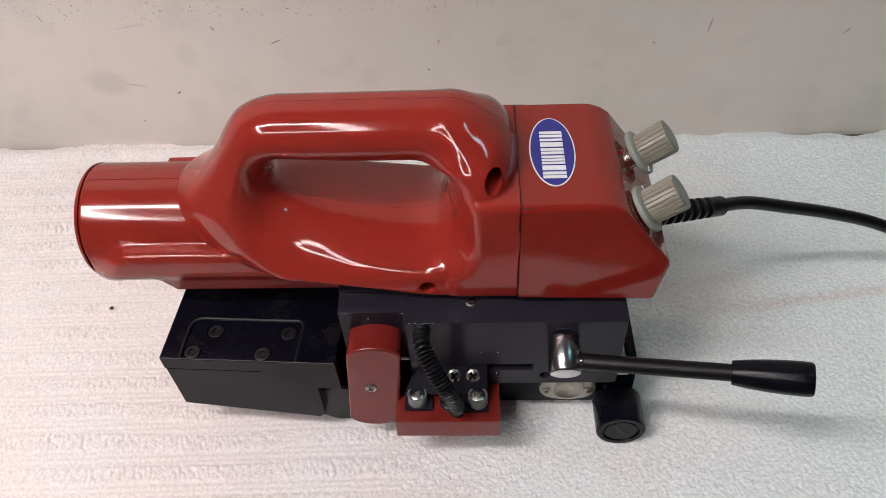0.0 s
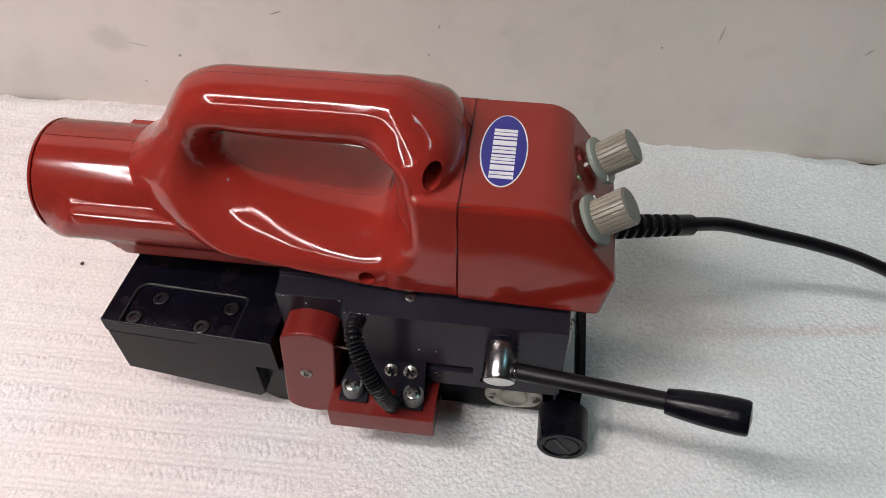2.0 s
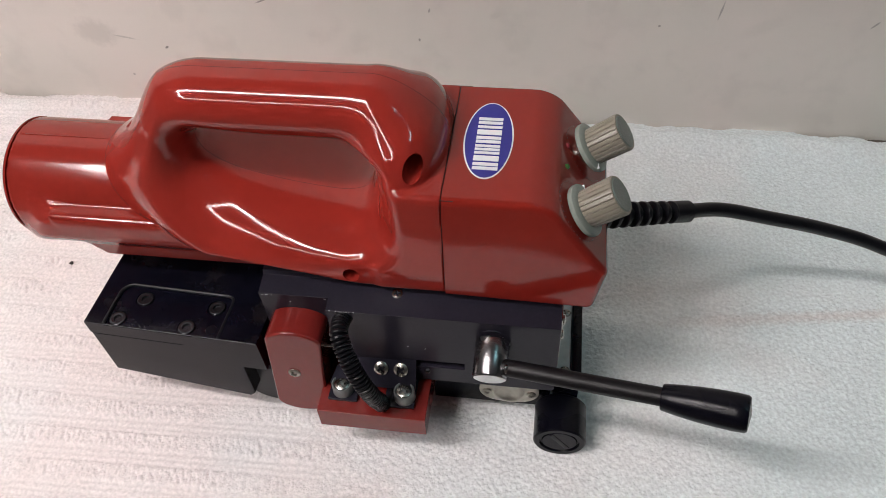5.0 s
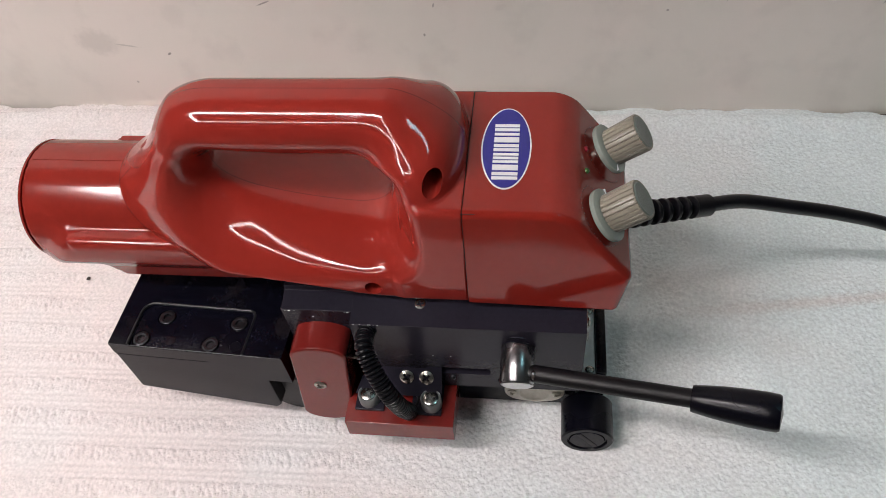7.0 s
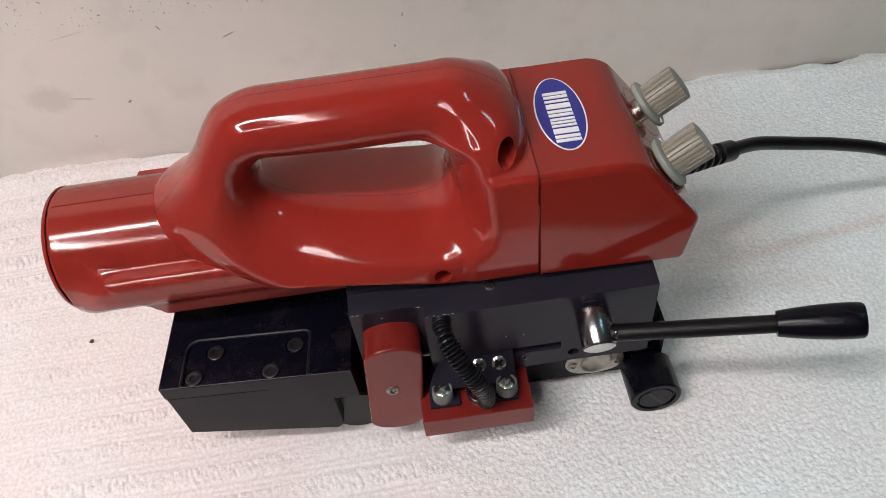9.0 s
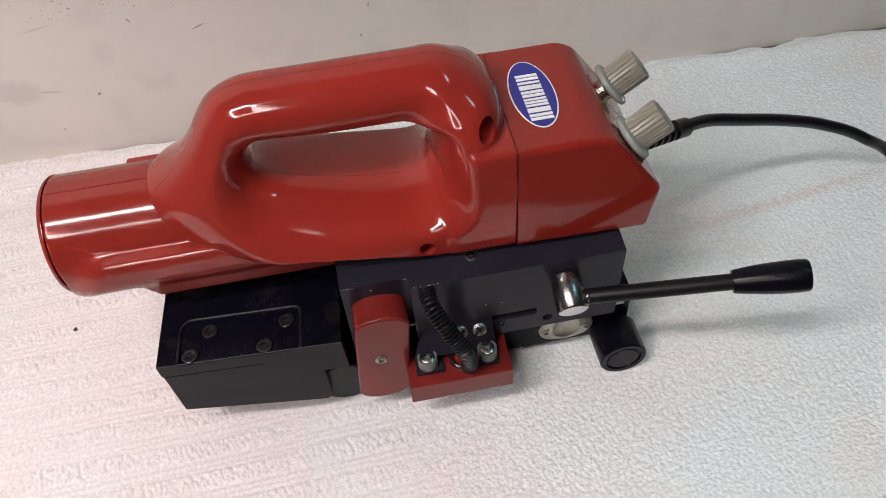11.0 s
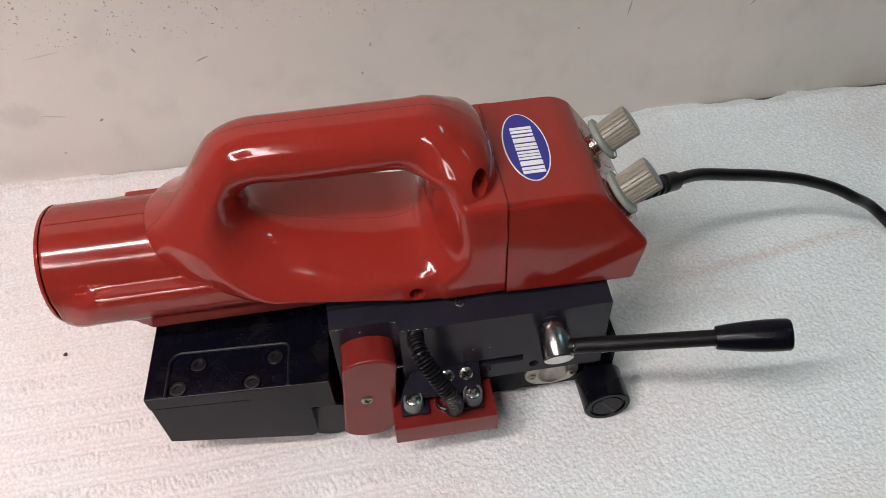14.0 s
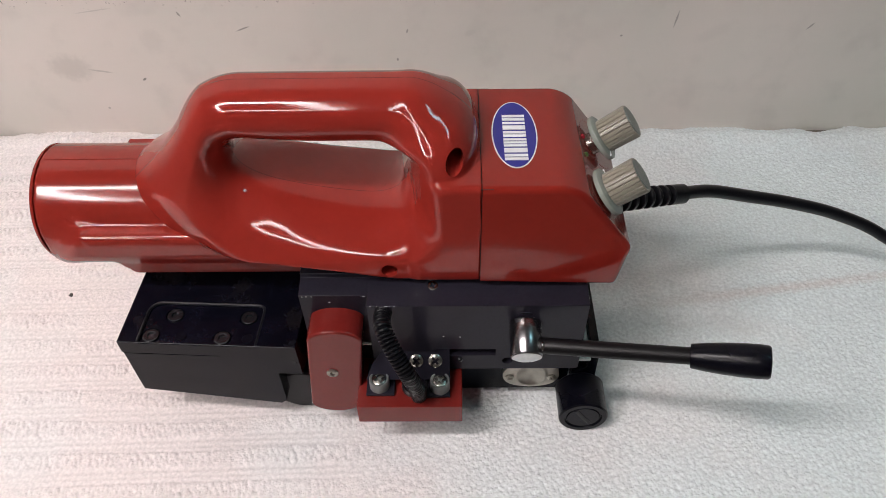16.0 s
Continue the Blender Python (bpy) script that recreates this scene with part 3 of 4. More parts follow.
    # hem down to the table on all four sides
    ring = np.concatenate([i[:, 0], i[-1, 1:], i[-2::-1, -1], i[0, -2:0:-1]])
    low = verts[ring].copy()
    low[:, 2] = -0.0069
    k = len(verts) + np.arange(len(ring))
    hem = np.stack([ring, k, np.roll(k, -1), np.roll(ring, -1)], -1)
    me = bpy.data.meshes.new("towel")
    me.from_pydata(np.concatenate([verts, low]).tolist(), [], np.concatenate([faces, hem]).tolist())
    me.attributes.new("loops", "FLOAT", "POINT").data.foreach_set("value", np.concatenate([(side + (1 - side) * bands).ravel(), np.ones(len(low))]).astype(np.float32))
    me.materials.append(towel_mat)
    me.shade_smooth()
    ob = new("towel", me)
    return tagged(ob, "white terry towel on the table, pink and cyan light put into its colour", "towel")


towel()


# ---------------------------------------------------------------- fasteners
def cross_head(radius, height):
    """A domed screw head with a cross recess, built up along z."""
    def top(a, r):
        x, y = r * math.cos(a), r * math.sin(a)
        z = height * (1 - 0.55 * (r / radius) ** 2.5)
        w, reach = radius * 0.16, radius * 0.60
        if (abs(x) < w and abs(y) < reach) or (abs(y) < w and abs(x) < reach):
            z -= max(height * 1.1, radius * 0.5)
        return z
    n, rings = 96, 18
    bm = bmesh.new()
    centre = bm.verts.new((0, 0, top(0, 0)))
    rows = []
    for k in range(1, rings + 1):
        r = radius * k / rings
        rows.append([bm.verts.new((r * math.cos(a), r * math.sin(a), top(a, r))) for a in (2 * math.pi * i / n for i in range(n))])
    rows.append([bm.verts.new((v.co.x, v.co.y, -0.0008)) for v in rows[-1]])
    for i in range(n):
        bm.faces.new((centre, rows[0][i], rows[0][(i + 1) % n]))
    for a, b in zip(rows, rows[1:]):
        for i in range(n):
            bm.faces.new((a[i], b[i], b[(i + 1) % n], a[(i + 1) % n]))
    return bm


def socket_head(radius, height):
    """A cap screw with a hexagon socket, built up along z."""
    hexagon = lambda a, r, h: r if r > radius * 0.56 else r * math.cos(math.pi / 6) / math.cos((a % (math.pi / 3)) - math.pi / 6)
    return turned([(0, height * 0.3), (radius * 0.5, height * 0.3), (radius * 0.52, height * 0.95), (radius * 0.62, height * 0.95), (radius * 0.66, height),
                   (radius * 0.9, height), (radius, height * 0.85), (radius, -0.001)], 48, hexagon)


# ---------------------------------------------------------------- the welding machine
MID = 0.303
machine = new("welding_machine")
tagged(machine, "red and slate-grey wedge welding machine standing on a white towel", "welding machine")


NOSE_Y, NOSE_Z, NOSE_R = 0.3159, 0.1056, 0.0287


def opening(x, y, z):
    """The grip opening: bar above, wall at the rear, floor, and a slope up to the front leg."""
    out = np.clip(-y / 0.036, 0, 1.2) ** 2
    far = np.clip(y / 0.036, 0, 1.2) ** 2
    floor_z = 0.1213 - 0.0085 * out - 0.0070 * far
    slope = -0.478 * (x + 0.0735) - 0.878 * (z - 0.1375 - 0.0015 * far + 0.0180 * out)
    low = smax(floor_z - z, slope, 0.024)
    d = smax(z - 0.1574 - 0.014 * out, x - (0.0078 + 0.0120 * out + 0.006 * far), 0.010)
    d = smax(d, low, 0.022)
    return smax(d, -x - 0.0782, 0.024)


def grip_curve(x, y, z):
    """Distance to the grip: a level, slightly flattened bar that bends down and back into a flaring front leg."""
    x0, zc, rc, turn, r0, reach = -0.0620, 0.1715, 0.0185, 1.18, 0.0134, 0.0360
    wide = y * 0.85
    bar_s = np.clip(x, x0, 0.008)
    d_bar = np.sqrt((x - bar_s) ** 2 + (z - zc) ** 2 + wide ** 2) - r0
    ang = np.clip(np.arctan2(x0 - x, z - (zc - rc)), 0, turn)
    ax, az = x0 - rc * np.sin(ang), zc - rc + rc * np.cos(ang)
    ex, ez = x0 - rc * np.sin(turn), zc - rc + rc * np.cos(turn)
    tx, tz = -np.cos(turn), -np.sin(turn)
    run = np.clip((x - ex) * tx + (z - ez) * tz, 0, reach)
    length = reach + rc * turn

    def radius(s):
        return r0 + 0.0140 * np.clip(s / length, 0, 1) ** 2.2

    f = run / reach
    flat = (y - 0.0085 * f * f) * (0.85 + 0.22 * f)
    d_arc = np.sqrt((x - ax) ** 2 + (z - az) ** 2 + wide ** 2) - radius(rc * ang)
    d_leg = np.sqrt((x - ex - run * tx) ** 2 + (z - ez - run * tz) ** 2 + flat ** 2) - radius(rc * turn + run)
    return np.minimum(np.minimum(d_bar, d_arc), d_leg)


def shell(p):
    q = p - np.array((0, MID, 0))
    x, y, z = q[:, 0], q[:, 1], q[:, 2]
    leg = grip_curve(x, y, z)
    bx, by, bz = np.abs(x - 0.0205) / 0.0190, np.abs(y) / 0.0330, (z - 0.1530) / 0.0248
    bulge = (np.sqrt((bx ** 2.3 + by ** 2.3) ** (2 / 2.3) + bz ** 2) - 1) * 0.019
    base = d_box(q, (-0.020, 0, 0.1110), (0.0700, 0.040, 0.0140), 0.005)
    drop = np.maximum(0.1345 - z, 0)
    rim = -0.1225 + 0.45 * drop + 22 * drop ** 2 - x
    inner = np.maximum(-rim, 0)
    flare = 0.70 - 0.40 * np.clip((0.004 - y) / 0.026, 0, 1) ** 2
    collar = np.hypot(y - NOSE_Y + MID, z - NOSE_Z) - 0.0294
    leg = smin(leg, smax(collar, rim - 0.004, 0.003), 0.018)
    shoulder = d_cone(q, (-0.076, 0.0085, 0.1170), (-0.044, 0.001, 0.1090), 0.0275, 0.0360)
    block = d_box(q, (0.0290, 0, 0.1275), (0.0200, 0.040, 0.0285), 0.0025)
    lean = np.clip(0.22 + 8.5 * -x, 0, 0.80)
    slant = (np.abs(y) - 0.0385 + lean * (z - 0.1010)) / np.sqrt(1 + lean ** 2)
    body = smin(smax(smin(base, shoulder, 0.012), slant, 0.012), leg, 0.026)
    body = smin(body, block, 0.004)
    body = smax(body, np.abs(y) - 0.038 + 0.035 * (z - 0.099) + 0.10 * np.maximum(0, 0.111 - z), 0.004)
    d = smin(leg, bulge, 0.011)
    d = smin(d, body, 0.0015)
    d = smax(d, -opening(x, y, z), 0.0032 + 0.0120 * np.clip(-x / 0.075, 0, 1) ** 2)
    d = np.maximum(d, x - 0.0389)
    d = smax(d, np.hypot(y - NOSE_Y + MID, z - NOSE_Z) - 0.0296 - 0.16 * drop - flare * inner - 13 * inner ** 2, 0.009)
    d = smax(d, -y - 0.0425 + 2.6 * np.maximum(-0.012 - x, 0) ** 2, 0.006)
    d = smax(d, rim, 0.0015)
    sweep = np.clip((0.002 - x) / 0.060, 0, 1)
    d = smax(d, 0.0990 + 0.0090 * sweep * (1.6 - 0.6 * sweep) - z, 0.0012)
    return d


handle = solid_part("handle_shell", shell, (-0.134, MID - 0.041, 0.090), (0.042, MID + 0.046, 0.190), 0.0009, red_seamed, machine, "glossy red plastic shell with a closed loop handle")

for x, z, r, y0, y1, tall in ((0.0280, 0.1628, 0.0037, -0.045, -0.014, 1.32), (-0.0020, 0.1055, 0.0037, -0.045, -0.029, 1.0)):
    bm = turned([(0, 0), (r, 0), (r, y1 - y0), (0, y1 - y0)], 40)
    aim(bm, (0, 0, 0), (0, 1, 0))
    bm.transform(Matrix.Translation((x, MID + y0, z)) @ Matrix.Diagonal((1, 1, tall, 1)))
    carve(handle, bm)

# motor nose with its side ribs and the skirt below
def nose(p):
    q = p - np.array((0, NOSE_Y, NOSE_Z))
    x, y, z = q[:, 0], q[:, 1], q[:, 2]
    d = np.maximum(np.hypot(y, z) - NOSE_R, np.abs(x + 0.1205) - 0.0476)
    across = np.stack([np.zeros_like(x), y, z], -1)
    low = d_box(across, (0, 0, 0.0170), (1, 0.0355, 0.0320), 0.013)
    boss = smax(smax(low, z - 0.0092, 0.007), np.maximum(-0.1672 + 0.50 * np.maximum(z + 0.020, 0) - x, x + 0.0630), 0.0090)
    rail = d_box(q, (-0.112, 0.0222, 0.0189), (0.024, 0.0016, 0.0016), 0.0006)
    skirt = d_box(across, (0, 0, -0.0060), (1, 0.0359, 0.0150), 0.004)
    skirt = smax(skirt, np.abs(y) - 0.0359 + 0.22 * np.maximum(0, 0.0024 - z), 0.002)
    skirt = np.maximum(skirt, np.maximum(-0.1337 - x - (z + 0.0126) * 0.6, x + 0.0430))
    fade = 0.0012 + 0.0100 * np.clip((-0.138 - x) / 0.025, 0, 1)
    return np.minimum(np.maximum(smin(d, smin(boss, skirt, 0.001), fade), -0.1681 - x), rail)


motor = solid_part("motor_housing", nose, (-0.172, NOSE_Y - 0.040, 0.080), (-0.038, NOSE_Y + 0.040, 0.138), 0.0010, red_satin, machine, "round red motor housing")
bm = turned([(0, 0.0028), (0.0258, 0.0028), (0.0280, 0.0019), (0.0289, 0.0008), (0.0289, -0.0001), (0.0266, -0.0001)], 72)
part("end_cap", aim(bm, (-0.1687, NOSE_Y, NOSE_Z), (-1, 0, 0)), red_shell, machine)
part("mould_ridge", tube_along([(-0.1665 + 0.046 * k / 20, 0.3138, 0.13424) for k in range(21)], 0.0003, 8), red_shell, motor)

# rear housing with its sloping control face
rear_bm = prism([(0.0393, 0.099), (0.1015, 0.097), (0.1058, 0.1202), (0.0795, 0.1555), (0.0393, 0.1555)], MID - 0.038, MID + 0.038, 0)
for v in rear_bm.verts:
    v.co.y += math.copysign(0.035 * (v.co.z - 0.099), MID - v.co.y)
bevel(rear_bm, 0.0080, 8, [e for e in rear_bm.edges if all(abs(v.co.x - 0.0795) < 1e-5 for v in e.verts)])
bevel(rear_bm, 0.0030, 4, [e for e in rear_bm.edges if max(v.co.x for v in e.verts) > 0.04 and e.calc_face_angle(0) > 0.6])
rear = part("rear_housing", rear_bm, red_shell, machine, "glossy red rear housing with a sloping control face")

# added dark strip: stops light from behind showing through the gap between the shells
part("joint_filler", prism([(0.0340, 0.1010), (0.0440, 0.1010), (0.0440, 0.1548), (0.0340, 0.1548)], MID - 0.0352, MID + 0.0352, 0), filler_dark, machine, "dark filler added in the joint between the red shells to block light", smooth=False)


def face_height(x):
    """The height of the control face, which rounds over from the top."""
    a, v = Vector((0.0715, 0.1555)), Vector((0.0795, 0.1555))
    b = v + 0.0080 * Vector((0.0263, -0.0353)).normalized()
    if x > b.x:
        return b.y - (x - b.x) * 0.0353 / 0.0263
    lo, hi, w = 0.0, 1.0, 0.885
    for _ in range(30):
        t = (lo + hi) / 2
        k = (1 - t) ** 2, 2 * w * t * (1 - t), t * t
        px, pz = ((k[0] * a[i] + k[1] * v[i] + k[2] * b[i]) / sum(k) for i in (0, 1))
        lo, hi = (t, hi) if px < x else (lo, t)
    return pz


SLOPE = Vector((0.0365, 0, 0.0285)).normalized()
FACE = Vector((0.0902, 0, 0.1373))


def knob(y, turn):
    ob = part("control_knob", aim(turned([(0, 0.003), (0.0078, 0.003), (0.0082, 0.0205), (0.0078, 0.0212), (0, 0.0212)], 288,
              lambda a, r, h: r * (1 - 0.085 * max(0.0, math.cos(24 * a)) ** 5) if r > 0.0079 or h < 0.02 else r), (0, 0, 0), (0, 0, 1)), knob_grey, rear, "ribbed grey plastic knob")
    ob.matrix_basis = Matrix.Translation((FACE.x + (0.0021 if y > MID else 0.0), y, FACE.z)) @ SLOPE.to_track_quat("Z", "Y").to_matrix().to_4x4() @ pose(0, 0, 0, 0, 0, turn)
    return ob


for y, turn in ((0.2815, 20), (0.3185, 200)):
    k = knob(y, turn)
    part("skirt", turned([(0, 0.0036), (0.0100, 0.0036), (0.0108, 0.0040), (0.0111, 0.0048), (0.0110, 0.0060), (0.0102, 0.0065), (0.0084, 0.0069), (0, 0.0069)], 64), knob_skirt, k)
    part("washer", turned([(0, 0.0), (0.0052, 0.0), (0.0052, 0.0024), (0.0048, 0.0028), (0.0046, 0.0050), (0, 0.0050)], 48), steel, k, "bright steel washer")
    part("cap", turned([(0, 0.0215), (0.0066, 0.0216), (0.0070, 0.0212), (0.0070, 0.0205)], 48), knob_cap, k)
    part("pointer", box(0.0084, 0.0109, -0.0003, 0.0003, 0.0056, 0.0069, 0), white_ink, k)

    ticks = bmesh.new()
    at_x = FACE.x + (0.0021 if y > MID else 0.0) + 0.0012
    for n in range(31):
        a = radians(30 + 300 * n / 30)
        inner, outer = 0.0122, 0.0134 if n % 5 == 0 else 0.0128
        rr = (inner + outer) / 2
        tx, ty = at_x + 0.615 * rr * math.cos(a), y + rr * math.sin(a)
        turn = Vector((0.0353, 0, 0.0246)).to_track_quat("Z", "Y").to_matrix().to_4x4()
        bmesh.ops.create_cube(ticks, size=1.0, matrix=Matrix.Translation((tx, ty, face_height(tx) + 0.0001)) @ turn @ pose(0, 0, 0, 0, 0, math.degrees(a)) @ Matrix.Diagonal((outer - inner, 0.0002, 0.0003, 1)))
    tagged(part("scale_marks", ticks, tick_ink, rear, "fine dark scale marks round the knob", smooth=False), kind="stuff")

for y, m in ((0.3120, led_red), (0.2995, led_green)):
    x = 0.0862
    z = face_height(x)
    part("indicator_light", aim(turned([(0, 0.0012), (0.0009, 0.0009), (0.0013, 0.0), (0.0013, -0.001)], 16), Vector((x, y, z)), SLOPE), m, rear)


# oval badge
def oval(rx, ry, z0, z1, n=64):
    bm = bmesh.new()
    lo = [bm.verts.new((rx * math.cos(a), ry * math.sin(a), z0)) for a in (2 * math.pi * i / n for i in range(n))]
    hi = [bm.verts.new((v.co.x, v.co.y, z1)) for v in lo]
    bm.faces.new(hi)
    bm.faces.new(lo[::-1])
    for i in range(n):
        j = (i + 1) % n
        bm.faces.new((lo[i], lo[j], hi[j], hi[i]))
    return bm


badge = part("badge", oval(0.0100, 0.0230, 0, 0.0002), white_ink, rear, "blue oval badge with a white rim and white bars", smooth=False)
badge.location = (0.0542, 0.3030, 0.1556)
part("field", oval(0.0094, 0.0223, 0.0001, 0.00035), blue_ink, badge, smooth=False)
y = -0.0182
for widths in ((1.5, 1.5), (2.6,), (1.2, 1.2, 1.2), (1.5, 1.5), (2.6,), (1.3,), (1.5, 1.5)):
    for w in widths:
        part("bar", box(-0.0050, 0.0050, y, y + w * 0.0011, 0.0003, 0.0006, 0), white_ink, badge, smooth=False)
        y += w * 0.0011 + 0.0007
    y += 0.0004

# cable gland and mains lead
gland_axis = Vector((0.0440, 0.0235, -0.0176))
g0 = Vector((0.102, 0.306, 0.112))
gl = gland_axis.length
pts = [g0 + gland_axis * (i / 260) for i in range(261)]


def gland_ripple(s):
    """Five thin rubber discs on a core, getting smaller, then a plain sleeve."""
    f = s / gl
    if f > 0.81:
        return 1.16
    edge = math.cos(2 * math.pi * (f - 0.165) / 0.108)
    return 0.66 + (0.72 - 0.24 * f) / (1 + math.exp(-12 * edge + 3.0))


part("cable_gland", tube_along(pts, 0.0045, 32, gland_ripple), black_rubber, machine, "ribbed black rubber cable gland")
lead = spline([g0 + gland_axis * 0.9, (0.1634, 0.3380, 0.0883), (0.1889, 0.3442, 0.0784), (0.2174, 0.3491, 0.0682), (0.2474, 0.3518, 0.0564), (0.2786, 0.3497, 0.0409), (0.3113, 0.3366, 0.0171), (0.322, 0.2000, 0.010), (0.340, 0.130, 0.0036), (0.36, 0.06, 0.0034)], 14)
part("power_cord", tube_along(lead, 0.0035, 20), black_rubber, machine, "black rubber power cord")

# slate-grey gearbox
gearbox = part("gearbox", prism([(0.2565, 0.0430), (0.2565, 0.0934), (0.2720, 0.0961), (0.2725, 0.0985), (0.338, 0.0985), (0.338, 0.0440)], -0.0130, 0.0893, 0.0002, axis="x"), slate, machine, "slate-grey painted gearbox")
carve(gearbox, prism([(0.0840, 0.0380), (0.0950, 0.0520), (0.0950, 0.0380)], 0.25, 0.35, 0))
side = part("gearbox_side", prism([(0.2640, 0.0420), (0.2625, 0.0942), (0.2720, 0.09605), (0.2725, 0.09845), (0.3379, 0.09845), (0.3379, 0.0420)], -0.0450, -0.0120, 0.0002, axis="x"), slate, machine)
carve(gearbox, box(0.0180, 0.0475, 0.2500, 0.2640, 0.0545, 0.0598, 0))
carve(gearbox, aim(turned([(0, 0), (0.0026, 0), (0.0026, 0.01), (0, 0.01)], 24), (0.0535, 0.2600, 0.0500), (0, -1, 0)))
part("base_frame", box(-0.050, 0.0885, 0.2790, 0.336, 0.003, 0.0440, 0.0008), black_paint, machine, "black painted base frame")
s = part("top_screw", aim(cross_head(0.0024, 0.0004), (0.0174, 0.2672, 0.0953), (0, -0.17, 0.98), 20), steel, machine)

# paint chipped off along the edges
def chips():
    bm = bmesh.new()
    rng = random.Random(11)
    spots = [(rng.uniform(-0.0445, -0.0385), 0.2625, 0.0934) for _ in range(7)] + [(rng.uniform(-0.0165, -0.0138), 0.2625, 0.0934) for _ in range(4)]
    spots += [(rng.uniform(-0.0120, 0.0000), 0.2565, 0.0934) for _ in range(9)] + [(-0.0310, 0.2623, 0.0895), (0.0300, 0.2563, 0.0700), (0.0220, 0.2563, 0.0705), (-0.0440, 0.2665, 0.0945)]
    for x, y, z in spots:
        size = rng.uniform(0.0003, 0.0009), rng.uniform(0.0002, 0.0004), rng.uniform(0.00015, 0.0003)
        bmesh.ops.create_icosphere(bm, subdivisions=1, radius=0.5, matrix=Matrix.LocRotScale((x, y, z), None, size))
    return bm


tagged(part("paint_chips", chips(), zinc, gearbox), "small bare chips in the paint", kind="stuff")
part("bearing_housing", box(0.0290, 0.0885, 0.2703, 0.2792, 0.0035, 0.0440, 0.0008), black_paint, machine)

# bearing plate with its two screws
def dished_plate(n=72, rings=24):
    """A flange with two ears and a round dish in the middle."""
    bm = bmesh.new()
    rows = []
    for k in range(rings + 1):
        f = k / rings
        row = []
        for i in range(n):
            a = 2 * math.pi * i / n
            edge = 0.0090 + 0.0062 * abs(math.cos(a)) ** 3
            r = f * edge
            u = r / 0.0074
            depth = 0.0030 * (1 - u * u) if u < 1 else -0.0005 * math.exp(-((u - 1.06) / 0.10) ** 2)
            row.append(bm.verts.new((0.0680 + r * math.cos(a) * 0.99, 0.2672 + depth, 0.0208 + r * math.sin(a) * 1.20)))
        rows.append(row)
    rows.append([bm.verts.new((v.co.x, 0.2704, v.co.z)) for v in rows[-1]])
    for a, b in zip(rows, rows[1:]):
        for i in range(n):
            j = (i + 1) % n
            bm.faces.new((a[i], a[j], b[j], b[i]))
    bmesh.ops.remove_doubles(bm, verts=bm.verts, dist=1e-6)
    bmesh.ops.recalc_face_normals(bm, faces=bm.faces)
    return bm


bearing = part("bearing_plate", dished_plate(), plate_steel, machine, "dull nickel bearing plate with a round dish", angle=50)
for x in (0.0568, 0.0792):
    part("screw", aim(cross_head(0.0024, 0.0013), (x, 0.2672, 0.0192), (0, -1, 0), 30), plate_steel, bearing)

# end plate, flange and arm at the end of the gearbox
end = part("end_plate", box(0.0892, 0.0902, 0.2660, 0.336, 0.0500, 0.0870, 0.0003), steel, machine, "thin bright steel end plate")
for y, z in ((0.2690, 0.0835), (0.2690, 0.0720), (0.3000, 0.0835)):
    part("screw", aim(cross_head(0.0024, 0.0015), (0.0902, y, z), (1, 0, 0), 15), steel, end)
flange = part("end_flange", box(0.0892, 0.0968, 0.262, 0.334, 0.0410, 0.0432, 0.0006), zinc, machine, "pale zinc-plated flange")
for y in (0.268, 0.302):
    part("screw", aim(cross_head(0.0022, 0.0014), (0.0940, y, 0.0432), (0, 0, 1), 15), steel, flange)
part("side_arm", prism([(0.0900, 0.0100), (0.1000, 0.0100), (0.1020, 0.0200), (0.1020, 0.0450), (0.0970, 0.0450), (0.0965, 0.0300), (0.0900, 0.0240)], 0.2660, 0.3340, 0.0008), black_paint, machine, "black painted side arm")

# roller foot
foot = part("roller_foot", aim(turned([(0, 0.0065), (0.0120, 0.0065), (0.0128, 0.0074), (0.0128, 0.0262), (0.0121, 0.0270), (0.0098, 0.0270), (0.0095, 0.0260), (0, 0.0260)], 64),
            (0.0944, 0.2727, 0.0128), (0, -1, 0)), black_plastic, machine, "black plastic roller with a slotted screw")
part("slotted_screw", aim(turned([(0, 0.0006), (0.0083, 0.0006), (0.0087, 0.0), (0.0087, -0.0006)], 48), (0.0944, 0.2467, 0.0128), (0, -1, 0)), black_paint, foot)
bm = box(-0.0076, 0.0076, -0.0010, 0.0010, -0.0003, 0.0002, 0)
part("slot", aim(bm, (0.0944, 0.2460, 0.0128), (0, -1, 0), -55), black_rubber, foot)

# black front block with its recessed bolt plate
block = part("front_block", prism([(-0.1370, 0.0585), (-0.1370, 0.0675), (-0.0490, 0.0675), (-0.0485, 0.0450), (-0.0610, 0.0450), (-0.0610, 0.0200), (-0.0640, 0.0172), (-0.1355, 0.0262), (-0.1362, 0.0585)],
             0.2564, 0.334, 0.0006), black_paint, machine, "black painted metal block with a bolted plate")


def bolt_plate():
    """The raised rim round the bolt plate, open towards the front."""
    x0, x1, y0, y1, r = -0.1270, -0.0685, 0.2572, 0.2815, 0.006
    path = [(x0, y0)] + [(x0 + r - r * math.cos(a), y1 - r + r * math.sin(a)) for a in np.linspace(0, math.pi / 2, 8)]
    path += [(x1 - r * 0.6 + r * 0.6 * math.sin(a), y1 - r * 0.6 + r * 0.6 * math.cos(a)) for a in np.linspace(0, math.pi / 2, 8)] + [(x1, y0)]
    return tube_along([(a, b, 0.0673) for a, b in path], 0.00075, 8)


